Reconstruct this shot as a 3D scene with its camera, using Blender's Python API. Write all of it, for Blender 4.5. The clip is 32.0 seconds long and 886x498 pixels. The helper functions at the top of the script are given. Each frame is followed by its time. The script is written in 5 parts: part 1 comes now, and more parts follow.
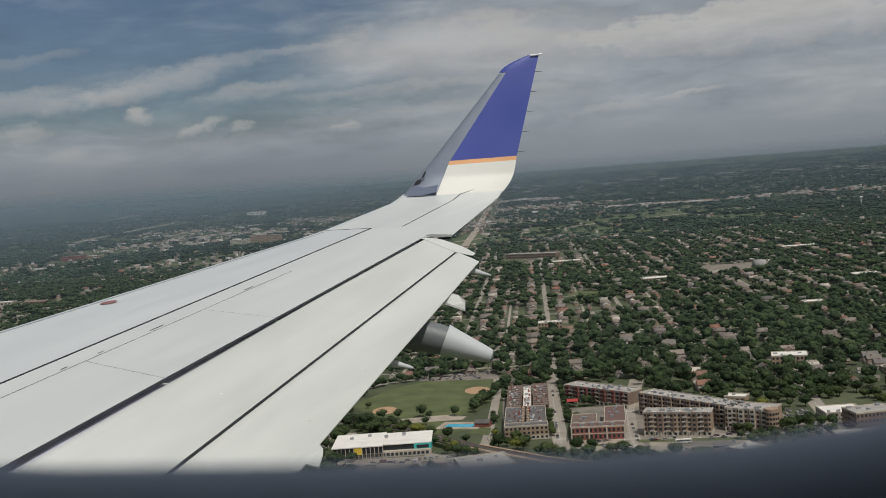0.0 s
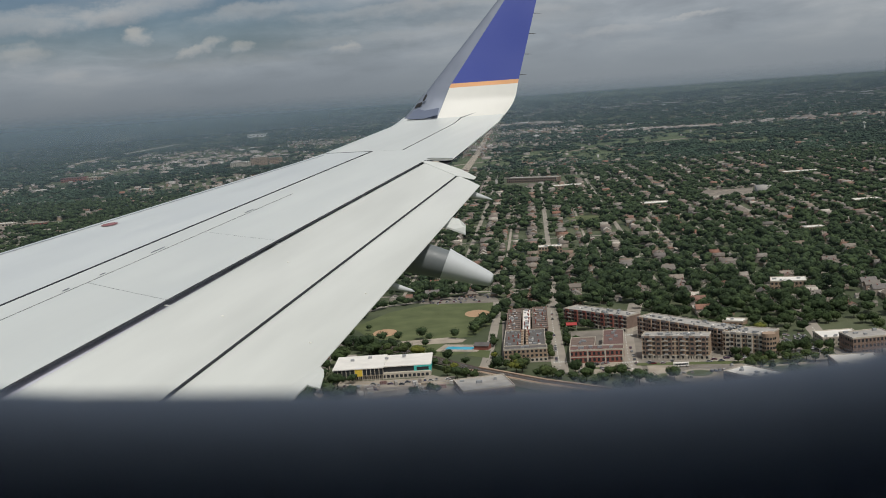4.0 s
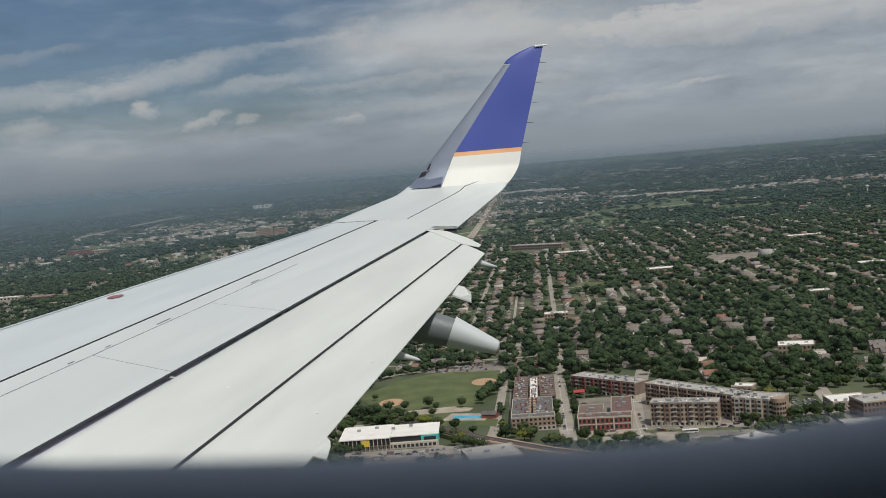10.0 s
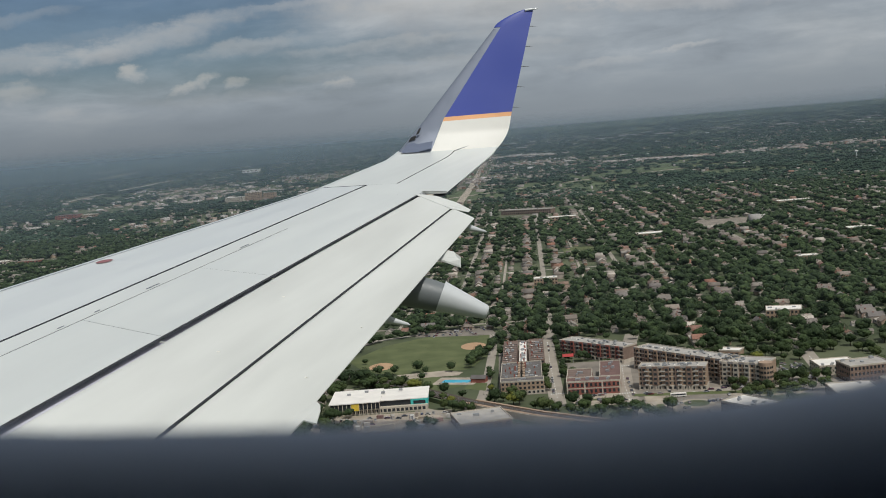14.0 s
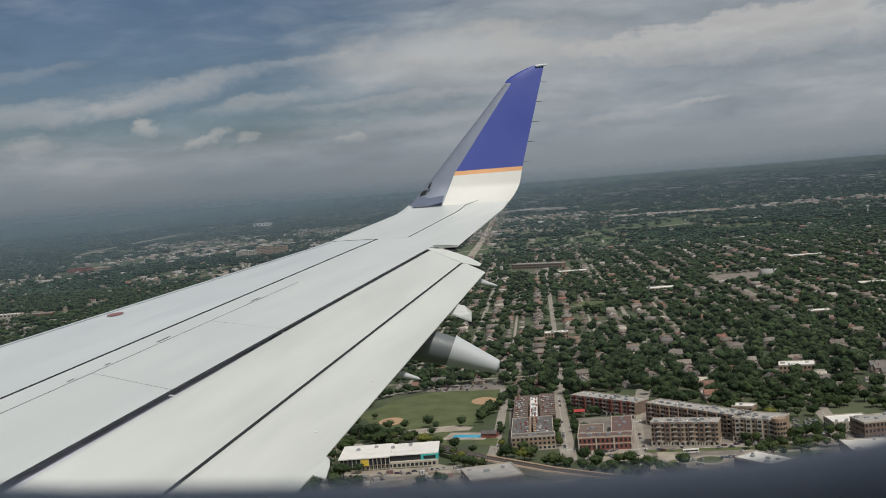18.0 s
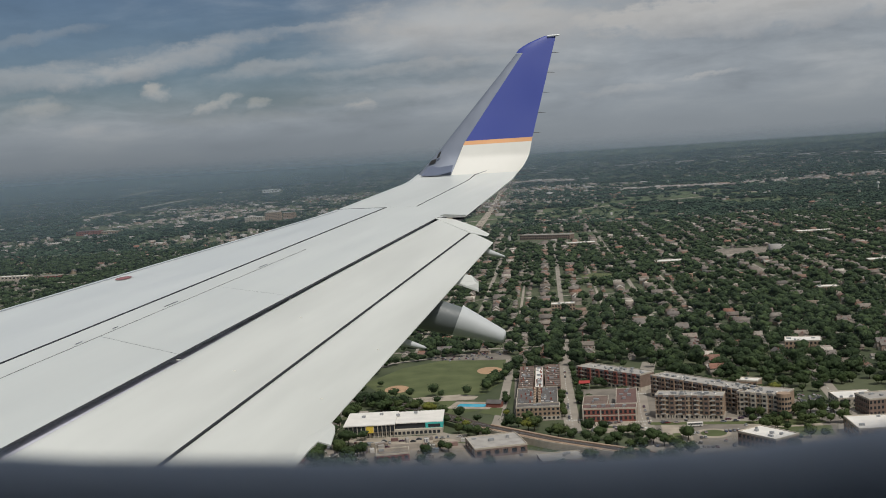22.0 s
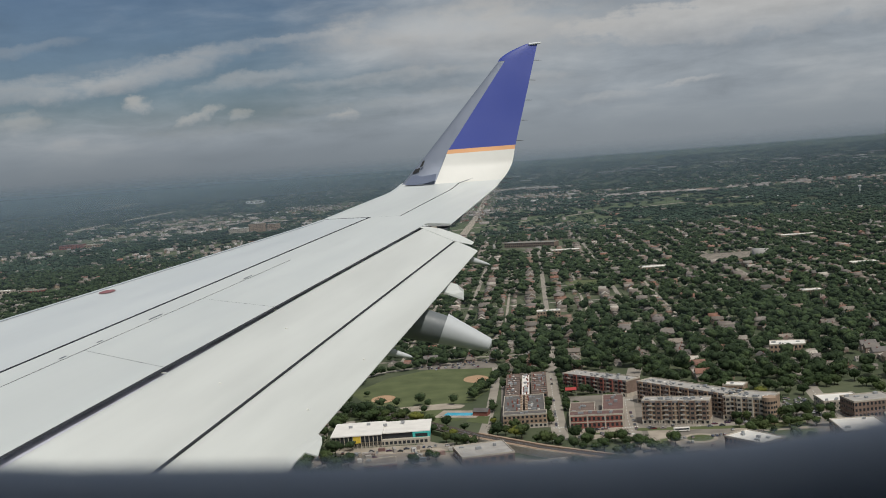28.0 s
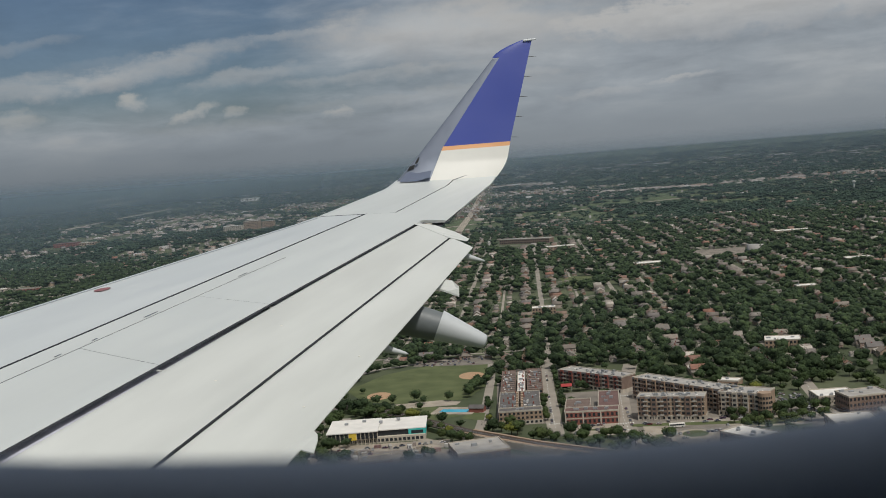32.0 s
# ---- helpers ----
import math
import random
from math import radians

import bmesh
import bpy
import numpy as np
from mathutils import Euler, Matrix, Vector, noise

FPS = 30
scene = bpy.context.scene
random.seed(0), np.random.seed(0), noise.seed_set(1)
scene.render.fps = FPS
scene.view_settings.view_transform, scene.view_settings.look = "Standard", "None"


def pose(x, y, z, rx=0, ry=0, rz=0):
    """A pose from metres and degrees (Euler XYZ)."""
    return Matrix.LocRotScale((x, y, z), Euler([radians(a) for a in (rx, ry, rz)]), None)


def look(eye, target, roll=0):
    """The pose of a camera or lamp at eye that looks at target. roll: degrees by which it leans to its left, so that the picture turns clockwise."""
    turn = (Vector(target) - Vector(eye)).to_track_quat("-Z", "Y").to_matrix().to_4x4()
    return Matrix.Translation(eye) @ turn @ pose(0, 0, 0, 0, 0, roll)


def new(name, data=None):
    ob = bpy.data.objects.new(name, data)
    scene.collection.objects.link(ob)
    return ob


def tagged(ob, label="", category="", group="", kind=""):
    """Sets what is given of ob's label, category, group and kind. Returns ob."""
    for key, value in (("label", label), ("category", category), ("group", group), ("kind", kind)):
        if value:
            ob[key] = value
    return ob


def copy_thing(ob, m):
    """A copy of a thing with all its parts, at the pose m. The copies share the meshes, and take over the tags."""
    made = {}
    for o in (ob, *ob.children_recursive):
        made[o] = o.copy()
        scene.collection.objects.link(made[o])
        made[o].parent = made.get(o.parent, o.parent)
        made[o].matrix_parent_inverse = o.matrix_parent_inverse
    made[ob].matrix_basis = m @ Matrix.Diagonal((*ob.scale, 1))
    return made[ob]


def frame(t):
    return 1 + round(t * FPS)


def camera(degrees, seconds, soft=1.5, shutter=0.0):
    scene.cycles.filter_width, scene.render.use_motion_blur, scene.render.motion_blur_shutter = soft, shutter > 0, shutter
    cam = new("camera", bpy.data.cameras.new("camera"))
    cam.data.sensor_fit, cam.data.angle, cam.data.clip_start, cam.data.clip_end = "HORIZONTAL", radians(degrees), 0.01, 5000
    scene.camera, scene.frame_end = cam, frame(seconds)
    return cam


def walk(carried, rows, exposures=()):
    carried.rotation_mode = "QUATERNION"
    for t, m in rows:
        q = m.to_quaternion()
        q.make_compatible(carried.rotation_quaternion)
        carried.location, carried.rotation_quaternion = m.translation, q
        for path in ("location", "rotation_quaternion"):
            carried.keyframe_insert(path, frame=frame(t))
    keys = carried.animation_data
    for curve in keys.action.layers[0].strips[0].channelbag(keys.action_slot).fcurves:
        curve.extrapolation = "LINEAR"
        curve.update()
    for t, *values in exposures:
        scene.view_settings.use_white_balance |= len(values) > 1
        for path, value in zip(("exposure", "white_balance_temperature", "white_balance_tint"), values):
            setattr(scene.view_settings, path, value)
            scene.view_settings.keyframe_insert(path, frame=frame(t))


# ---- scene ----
import itertools

cam = camera(43.0, 32.0, soft=0.95)
EYE = 200.0
# seconds, pitch, roll, yaw of the head by the window, in degrees
ROWS = [
    (0.0, 0.08, 1.29, -0.61),
    (0.5, -0.10, 1.44, -0.58),
    (1.0, -0.56, 0.61, -0.55),
    (1.5, -1.33, 0.51, -0.44),
    (2.0, -1.27, 0.66, -0.36),
    (2.5, -2.04, 0.76, -0.36),
    (3.0, -3.36, 1.19, -0.35),
    (3.5, -4.20, 1.04, -0.45),
    (5.5, -1.32, 1.21, -0.83),
    (6.0, -1.06, 1.33, -0.82),
    (6.5, -0.23, 1.52, -0.70),
    (7.0, 0.37, 1.56, -0.62),
    (7.5, 0.56, 1.49, -0.57),
    (8.0, 0.37, 1.56, -0.53),
    (8.5, 0.11, 1.59, -0.48),
    (9.0, -0.13, 1.84, -0.40),
    (9.5, -0.06, 1.63, -0.34),
    (10.0, -0.33, 1.71, -0.32),
    (10.5, -0.68, 2.07, -0.39),
    (11.0, -0.90, 2.11, -0.47),
    (11.5, -1.24, 1.51, -0.46),
    (12.0, -1.14, 1.62, -0.44),
    (12.5, -0.92, 1.70, -0.54),
    (13.0, -1.48, 2.08, -0.72),
    (13.5, -1.99, 1.65, -0.81),
    (14.0, -2.14, 1.66, -0.85),
    (14.5, -1.78, 1.46, -0.84),
    (16.5, 0.68, 0.79, -0.43),
    (17.0, 1.32, 1.20, -0.23),
    (17.5, 1.25, 1.52, -0.25),
    (18.0, 0.62, 1.51, -0.30),
    (18.5, 0.05, 1.22, -0.22),
    (19.0, -0.08, 1.04, -0.18),
    (19.5, -0.41, 0.75, -0.12),
    (20.0, -0.71, 0.96, -0.16),
    (20.5, -0.99, -0.08, -0.15),
    (21.0, -1.20, 0.18, -0.07),
    (21.5, -1.08, -0.59, 0.06),
    (22.0, -0.93, 0.52, 0.11),
    (22.5, -0.57, 0.03, 0.17),
    (23.0, -0.00, 0.00, 0.00),
    (23.5, 0.60, -0.34, -0.05),
    (24.0, 0.56, 0.95, -0.15),
    (24.5, -0.15, 1.51, -0.33),
    (25.0, -0.51, 1.84, -0.50),
    (25.5, -1.00, 1.50, -0.70),
    (27.5, -0.02, 1.61, -0.70),
    (28.0, -0.49, 1.31, -0.68),
    (28.5, 0.06, 1.57, -0.61),
    (29.0, 0.16, 1.78, -0.57),
    (29.5, -0.05, 1.47, -0.60),
    (30.0, -0.29, 1.23, -0.54),
    (30.5, 0.01, 1.41, -0.47),
    (31.0, 0.59, 1.70, -0.53),
    (31.5, 0.49, 1.43, -0.76),
    (32.0, -0.66, 1.50, -0.93),
]
BASE = pose(6, 0, EYE, -3.6, 3.1, 0)
# the head's small rise and fall by the window, in millimetres
SWAY = [(0, -1.0), (1, -0.4), (3, 0.2), (6, -0.7), (9, -0.75), (12, -0.85), (13, 0.0), (17, -0.3), (19, 0.45), (21, 1.2), (23, 1.65), (24, 0.8), (25, 0.25), (28, 0.5), (32, 0.0)]


def sway(t):
    return float(np.interp(t, [a for a, b in SWAY], [b for a, b in SWAY])) / 1000


walk(cam, [(t, BASE @ pose(0, 0, sway(t), 90 + p, r, y)) for t, p, r, y in ROWS],
     exposures=((0.0, 0.0, 6450, 10), (3.0, 0.02, 6420, 10), (6.0, 0.16, 6280, 9), (14.0, 0.15, 6300, 9), (17.0, 0.05, 6360, 9.5), (25.0, 0.0, 6420, 10), (28.0, 0.05, 6360, 9.5), (32.0, 0.0, 6380, 9.5)))
cam.data.dof.use_dof = True
cam.data.dof.focus_distance = 16.0
cam.data.dof.aperture_fstop = 16.0

# ---- light ----
SUN_EL, SUN_AZ = 58.0, 150.0          # azimuth clockwise from +y
sun = new("sun", bpy.data.lights.new("sun", "SUN"))
sun.data.energy, sun.data.angle, sun.data.color = 2.6, radians(4), (1.0, 0.95, 0.87)
sd = Vector((math.sin(radians(SUN_AZ)) * math.cos(radians(SUN_EL)), math.cos(radians(SUN_AZ)) * math.cos(radians(SUN_EL)), math.sin(radians(SUN_EL))))
sun.matrix_world = look(sd * 300 + Vector((0, 0, EYE)), (0, 0, EYE))

world = bpy.data.worlds.new("cloudy_sky")
scene.world = world
world.use_nodes = True
wt = world.node_tree
wt.nodes.clear()


class Net:
    """Small helper to wire nodes."""

    def __init__(self, tree):
        self.t = tree

    def n(self, kind, inputs=None, **props):
        nd = self.t.nodes.new(kind)
        if "data_type" in props:
            nd.data_type = props["data_type"]
        if "blend_type" in props:
            nd.blend_type = props["blend_type"]
        if "operation" in props:
            nd.operation = props["operation"]
        if "vector_type" in props:
            nd.vector_type = props["vector_type"]
        if "use_clamp" in props:
            nd.use_clamp = props["use_clamp"]
        if "interpolation_type" in props:
            nd.interpolation_type = props["interpolation_type"]
        for k, v in (inputs or {}).items():
            if isinstance(v, bpy.types.NodeSocket):
                self.t.links.new(v, nd.inputs[k])
            else:
                nd.inputs[k].default_value = v
        return nd

    def math(self, op, a, b=0.0, clamp=False):
        return self.n("ShaderNodeMath", {0: a, 1: b}, operation=op, use_clamp=clamp).outputs[0]

    def mix(self, fac, a, b, blend="MIX"):
        nd = self.n("ShaderNodeMix", {0: fac, 6: a, 7: b}, data_type="RGBA", blend_type=blend)
        return nd.outputs[2]

    def ramp(self, fac, stops):
        nd = self.n("ShaderNodeValToRGB", {0: fac})
        el = nd.color_ramp.elements
        while len(el) < len(stops):
            el.new(0.5)
        for e, (p, c) in zip(el, stops):
            e.position, e.color = p, (c if len(c) == 4 else (*c, 1))
        return nd.outputs[0]

    def range(self, v, a, b, c=0.0, d=1.0, smooth=True):
        return self.n("ShaderNodeMapRange", {0: v, 1: a, 2: b, 3: c, 4: d}, interpolation_type="SMOOTHSTEP" if smooth else "LINEAR").outputs[0]


net = Net(wt)
co = net.n("ShaderNodeTexCoord").outputs["Generated"]
sep = net.n("ShaderNodeSeparateXYZ", {0: co})
DEG = 180 / math.pi
az = net.math("MULTIPLY", net.math("ARCTAN2", sep.outputs[0], sep.outputs[1]), DEG)
el = net.math("MULTIPLY", net.math("ARCSINE", sep.outputs[2]), DEG)
sky = net.n("ShaderNodeTexSky")
sky.sky_type, sky.sun_disc = "NISHITA", False
sky.sun_elevation, sky.sun_rotation = radians(SUN_EL), radians(SUN_AZ)
sky.altitude, sky.dust_density = 200.0, 1.5
skyc = net.mix(1.0, sky.outputs[0], (0.0365, 0.0393, 0.0438, 1), "MULTIPLY")
# streaky and lumpy noises, drawn out along the skyline
flat_v = net.n("ShaderNodeMapping", {0: co, 2: (0, radians(4), 0), 3: (1.0, 1.0, 4.2)}).outputs[0]
broad = net.n("ShaderNodeTexNoise", {"Vector": flat_v, "Scale": 3.2, "Detail": 4.0, "Roughness": 0.5, "Distortion": 0.2}).outputs[0]
fibre = net.n("ShaderNodeTexNoise", {"Vector": flat_v, "Scale": 13.0, "Detail": 6.0, "Roughness": 0.56, "Distortion": 0.3}).outputs[0]
lump_v = net.n("ShaderNodeMapping", {0: co, 3: (1.0, 1.0, 1.5)}).outputs[0]
lump = net.n("ShaderNodeTexNoise", {"Vector": lump_v, "Scale": 26.0, "Detail": 6.0, "Roughness": 0.58})
lumps = net.n("ShaderNodeSeparateXYZ", {0: lump.outputs[1]})
# open blue in the south-west, a closed grey sheet in the north-east and near the skyline
blue = net.math("MULTIPLY", net.range(az, 10.0, -12.0, 0.0, 0.92), net.range(el, 1.2, 5.6))
blue = net.math("MULTIPLY", blue, net.range(el, 16.0, 34.0, 1.0, 0.35))
sheet = net.math("ADD", net.math("SUBTRACT", 1.0, blue), net.math("MULTIPLY", net.math("SUBTRACT", fibre, 0.5), 0.8))
sheet = net.range(net.math("ADD", sheet, net.math("MULTIPLY", net.math("SUBTRACT", broad, 0.5), 0.9)), 0.05, 1.0)
grey = net.ramp(net.math("ADD", net.math("MULTIPLY", broad, 0.6), net.math("MULTIPLY", fibre, 0.4)), [(0.34, (0.232, 0.258, 0.288)), (0.52, (0.282, 0.310, 0.336)), (0.70, (0.362, 0.378, 0.388))])
high = net.mix(net.range(el, 9.0, 26.0), grey, net.ramp(broad, [(0.35, (0.24, 0.26, 0.29)), (0.65, (0.50, 0.50, 0.48))]))
cloudy = net.mix(sheet, skyc, high)
# towards the skyline the sheet darkens into grey haze
low_l, low_r = (0.168, 0.193, 0.214, 1), (0.222, 0.246, 0.266, 1)
veil = net.mix(net.range(el, 0.2, 3.4, 1.0, 0.0), cloudy, net.mix(net.range(az, -14.0, 12.0), low_l, low_r))
# cloud banks, streets and small heaps: azimuth, elevation, half length, half height, lean, density, softness
BANKS = (
    (2.5, 6.5, 6.6, 1.35, -0.02, 0.82, 1.0), (17.1, 6.3, 8.9, 1.15, 0.03, 0.82, 0.4), (-19.3, 5.1, 6.0, 0.60, 0.05, 0.46, 1.0),
    (-13.3, 5.7, 4.9, 0.60, 0.18, 0.50, 1.0), (-8.1, 5.1, 4.0, 0.40, 0.11, 0.40, 1.0), (-1.6, 4.7, 4.9, 0.32, 0.02, 0.32, 1.0),
    (-9.9, 2.6, 4.0, 0.30, 0.0, 0.13, 1.0), (-14.1, 4.2, 0.72, 0.40, 0.06, 0.62, 0.95), (-11.1, 3.5, 1.0, 0.30, 0.33, 0.52, 0.95),
    (-9.1, 3.3, 0.55, 0.28, 0.0, 0.36, 0.9), (-4.0, 3.0, 0.65, 0.25, 0.05, 0.42, 0.8), (-19.5, 3.6, 1.2, 0.45, 0.06, 0.34, 0.9),
    (13.0, 3.4, 1.7, 0.14, 0.09, 0.50, 1.0), (9.7, 2.9, 2.1, 0.24, 0.06, 0.30, 1.0), (5.4, 4.1, 1.7, 0.36, 0.04, 0.36, 1.0),
    (-19.3, 6.9, 2.6, 0.30, 0.20, 0.20, 1.0), (-14.8, 6.1, 3.0, 0.34, 0.07, 0.14, 1.0), (-6.0, 7.0, 2.3, 0.2, 0.05, 0.28, 1.0),
    (0.6, 3.5, 5.8, 0.36, 0.02, 0.24, 1.0), (-17.6, 2.5, 1.0, 0.32, 0.1, 0.20, 0.9),
)
fine_v = net.n("ShaderNodeTexNoise", {"Vector": lump_v, "Scale": 85.0, "Detail": 4.0, "Roughness": 0.6})
fines = net.n("ShaderNodeSeparateXYZ", {0: fine_v.outputs[1]})
shift_a = net.math("MULTIPLY", net.math("SUBTRACT", lumps.outputs[0], 0.5), 1.6)
shift_e = net.math("ADD", net.math("MULTIPLY", net.math("SUBTRACT", lumps.outputs[2], 0.5), 0.75), net.math("MULTIPLY", net.math("SUBTRACT", fibre, 0.5), 0.55))
shift_a = net.math("ADD", shift_a, net.math("MULTIPLY", net.math("SUBTRACT", fines.outputs[0], 0.5), 1.1))
shift_e = net.math("ADD", shift_e, net.math("MULTIPLY", net.math("SUBTRACT", fines.outputs[2], 0.5), 0.5))
wa, we = net.math("ADD", az, shift_a), net.math("ADD", el, shift_e)
torn = net.math("ADD", net.math("MULTIPLY", net.math("SUBTRACT", fibre, 0.5), 3.6), net.math("MULTIPLY", net.math("SUBTRACT", lumps.outputs[1], 0.5), 2.6))
for a0, e0, w0, h0, lean, dense, soft in BANKS:
    da = net.math("SUBTRACT", wa, a0)
    de = net.math("SUBTRACT", net.math("SUBTRACT", we, e0), net.math("MULTIPLY", da, lean))
    qa, qe = net.math("DIVIDE", da, w0), net.math("DIVIDE", de, h0)
    far_ = net.math("ADD", net.math("ADD", net.math("MULTIPLY", qa, qa), net.math("MULTIPLY", qe, qe)), torn)
    lit = net.mix(net.range(qe, -1.1, 0.6), (0.33, 0.345, 0.36, 1), (0.475, 0.466, 0.448, 1) if w0 > 1.3 else (0.51, 0.482, 0.438, 1))
    veil = net.mix(net.math("MULTIPLY", net.range(far_, 1.0 + 0.9 * soft, 1.0 - 1.25 * soft), dense), veil, lit)
mottle = net.math("ADD", net.math("MULTIPLY", net.math("SUBTRACT", fibre, 0.5), 0.36), net.math("MULTIPLY", net.math("SUBTRACT", lumps.outputs[1], 0.5), 0.22))
mottle = net.math("ADD", net.math("MULTIPLY", mottle, net.range(el, 0.8, 4.0)), 1.0)
veil = net.mix(1.0, veil, net.n("ShaderNodeCombineXYZ", {0: mottle, 1: mottle, 2: mottle}).outputs[0], "MULTIPLY")
bg = net.n("ShaderNodeBackground", {0: veil, 1: 1.0})
out = net.n("ShaderNodeOutputWorld", {0: bg.outputs[0]})


# ---- materials ----
def mat(name, color, rough=0.7, metal=0.0, var=0.25, scale=4.0, fine=40.0, bump=0.0, bump_scale=30.0, tint=None, per="", spec=0.5, coat=0.0, drawn=None):
    """A surface with variation at two scales; per: 'object' or 'island' for one tone a piece; tint: the second colour of that."""
    m = bpy.data.materials.new(name)
    m.use_nodes = True
    k = Net(m.node_tree)
    bs = m.node_tree.nodes["Principled BSDF"]
    v = k.n("ShaderNodeTexCoord").outputs["Object"] if per != "world" else k.n("ShaderNodeNewGeometry").outputs["Position"]
    if drawn:
        v = k.n("ShaderNodeMapping", {0: v, 2: (0, 0, radians(drawn)), 3: (1.0, 14.0, 1.0)}, vector_type="TEXTURE").outputs[0]
    n1 = k.n("ShaderNodeTexNoise", {"Vector": v, "Scale": scale, "Detail": 4.0}).outputs[0]
    n2 = k.n("ShaderNodeTexNoise", {"Vector": v, "Scale": fine, "Detail": 3.0}).outputs[0]
    base = (*color, 1)
    if isinstance(tint, (list, tuple)) and tint:
        r = k.n("ShaderNodeObjectInfo").outputs["Random"] if per == "object" else k.n("ShaderNodeNewGeometry").outputs["Random Per Island"]
        if per == "world":
            r = n1
        stops = [color] + list(tint if isinstance(tint[0], (list, tuple)) else [tint])
        base = k.ramp(r, [(i / max(1, len(stops) - 1), c) for i, c in enumerate(stops)])
    f = k.math("ADD", k.math("MULTIPLY", k.range(n1, 0.25, 0.75), 0.6), k.math("MULTIPLY", n2, 0.4))
    shade = k.range(f, 0.1, 0.9, 1.0 - var, 1.0 + var, smooth=False)
    mul = k.n("ShaderNodeCombineXYZ", {0: shade, 1: shade, 2: shade}).outputs[0]
    m.node_tree.links.new(k.mix(1.0, base, mul, "MULTIPLY"), bs.inputs["Base Color"])
    bs.inputs["Metallic"].default_value = metal
    bs.inputs["Specular IOR Level"].default_value = spec
    bs.inputs["Coat Weight"].default_value = coat
    m.node_tree.links.new(k.range(n2, 0.2, 0.8, max(0.02, rough - 0.08), min(1.0, rough + 0.08)), bs.inputs["Roughness"])
    if bump:
        n3 = k.n("ShaderNodeTexNoise", {"Vector": v, "Scale": bump_scale, "Detail": 5.0}).outputs[0]
        b = k.n("ShaderNodeBump", {"Height": n3, "Strength": bump, "Distance": 0.02})
        m.node_tree.links.new(b.outputs[0], bs.inputs["Normal"])
    return m


# spanwise streaks in these colours stand in for reflections on the curved surfaces
M_SKIN = mat("wing_paint_pale_grey", (0.580, 0.608, 0.597), 0.42, 0.0, 0.04, 2.4, 10.0, 0.01, 3.0, drawn=-18.5)
M_SLAT = mat("wing_slat_grey_paint", (0.570, 0.603, 0.609), 0.38, 0.0, 0.028, 2.0, 7.0, 0.01, 3.0, drawn=-22)
M_FLAP = mat("flap_white_sheen_streaks", (0.580, 0.596, 0.572), 0.45, 0.0, 0.11, 3.4, 12.0, 0.01, 3.0, drawn=-14.6)
# near-black colour that stands for shade inside the wing's gaps
M_COVE = mat("painted_gap_shade", (0.05, 0.053, 0.065), 0.7, 0.0, 0.3, 3.0)
# lilac-grey of the shaded flap nose, put into the cove colour
M_COVE2 = mat("lilac_shade_cove", (0.52, 0.52, 0.60), 0.7, 0.0, 0.2, 3.0)
M_BARE = mat("dull_grey_metal", (0.205, 0.232, 0.29), 0.42, 0.3, 0.05, 1.5, 14.0)
M_BLUE = mat("blue_gloss_paint", (0.045, 0.070, 0.33), 0.35, 0.0, 0.03, 0.6, 1.2, coat=0.3)
M_ORANGE = mat("orange_gold_paint", (0.80, 0.42, 0.20), 0.4, 0.0, 0.08, 3.0)
M_SLATE = mat("blue_grey_paint", (0.20, 0.23, 0.32), 0.4, 0.1, 0.05, 1.5, 14.0)
M_WHITE = mat("winglet_white_paint", (0.79, 0.775, 0.72), 0.4, 0.0, 0.05, 1.0, 12.0)
M_FAIR = mat("fairing_grey_paint", (0.50, 0.52, 0.53), 0.4, 0.0, 0.08, 2.0)
# dark grey: the flap's shadow put into the fairing colour; also a seam
M_FAIRD = mat("fairing_shadow_and_seam_grey", (0.135, 0.150, 0.155), 0.5, 0.0, 0.15, 2.0)
M_RED = mat("faded_red_marking", (0.24, 0.105, 0.112), 0.6, 0.0, 0.4, 14.0)
M_WICK = mat("black_wick", (0.03, 0.03, 0.03), 0.6)
M_TRIM = mat("window_trim_grey_plastic", (0.385, 0.465, 0.61), 0.6, 0.0, 0.08, 6.0, 200.0, 0.05, 400.0)
M_WALL = mat("cabin_wall_plastic", (0.46, 0.46, 0.46), 0.7, 0.0, 0.08, 6.0, 200.0)
M_GLASS = mat("lamp_lens_clear", (0.75, 0.77, 0.78), 0.15, 0.0, 0.05)

M_GROUND = mat("lawns_and_yards", (0.060, 0.075, 0.032), 0.95, 0.0, 0.35, 0.012, 0.25, per="world", tint=[(0.050, 0.070, 0.030), (0.085, 0.095, 0.050), (0.16, 0.14, 0.105)])
M_GRASS = mat("mown_grass", (0.070, 0.092, 0.034), 0.95, 0.0, 0.26, 0.045, 0.5, per="world", tint=[(0.086, 0.108, 0.038), (0.096, 0.112, 0.044), (0.125, 0.118, 0.058)])
M_GRASS2 = mat("pale_meadow", (0.078, 0.102, 0.045), 0.95, 0.0, 0.3, 0.02, 0.3, per="world")
M_TENNIS = mat("court_green_paint", (0.10, 0.17, 0.15), 0.85, 0.0, 0.1, 0.1, 1.0, per="world")
M_SAND = mat("ball_diamond_clay", (0.42, 0.27, 0.16), 0.95, 0.0, 0.12, 0.2, 2.0, per="world")
M_DIRT = mat("bare_gravel_lot", (0.13, 0.115, 0.09), 0.95, 0.0, 0.3, 0.06, 0.9, per="world", tint=[(0.20, 0.175, 0.145), (0.235, 0.20, 0.165), (0.31, 0.275, 0.235)])
M_ROAD = mat("sun_bleached_asphalt", (0.30, 0.268, 0.226), 0.9, 0.0, 0.18, 0.05, 1.2, per="world")
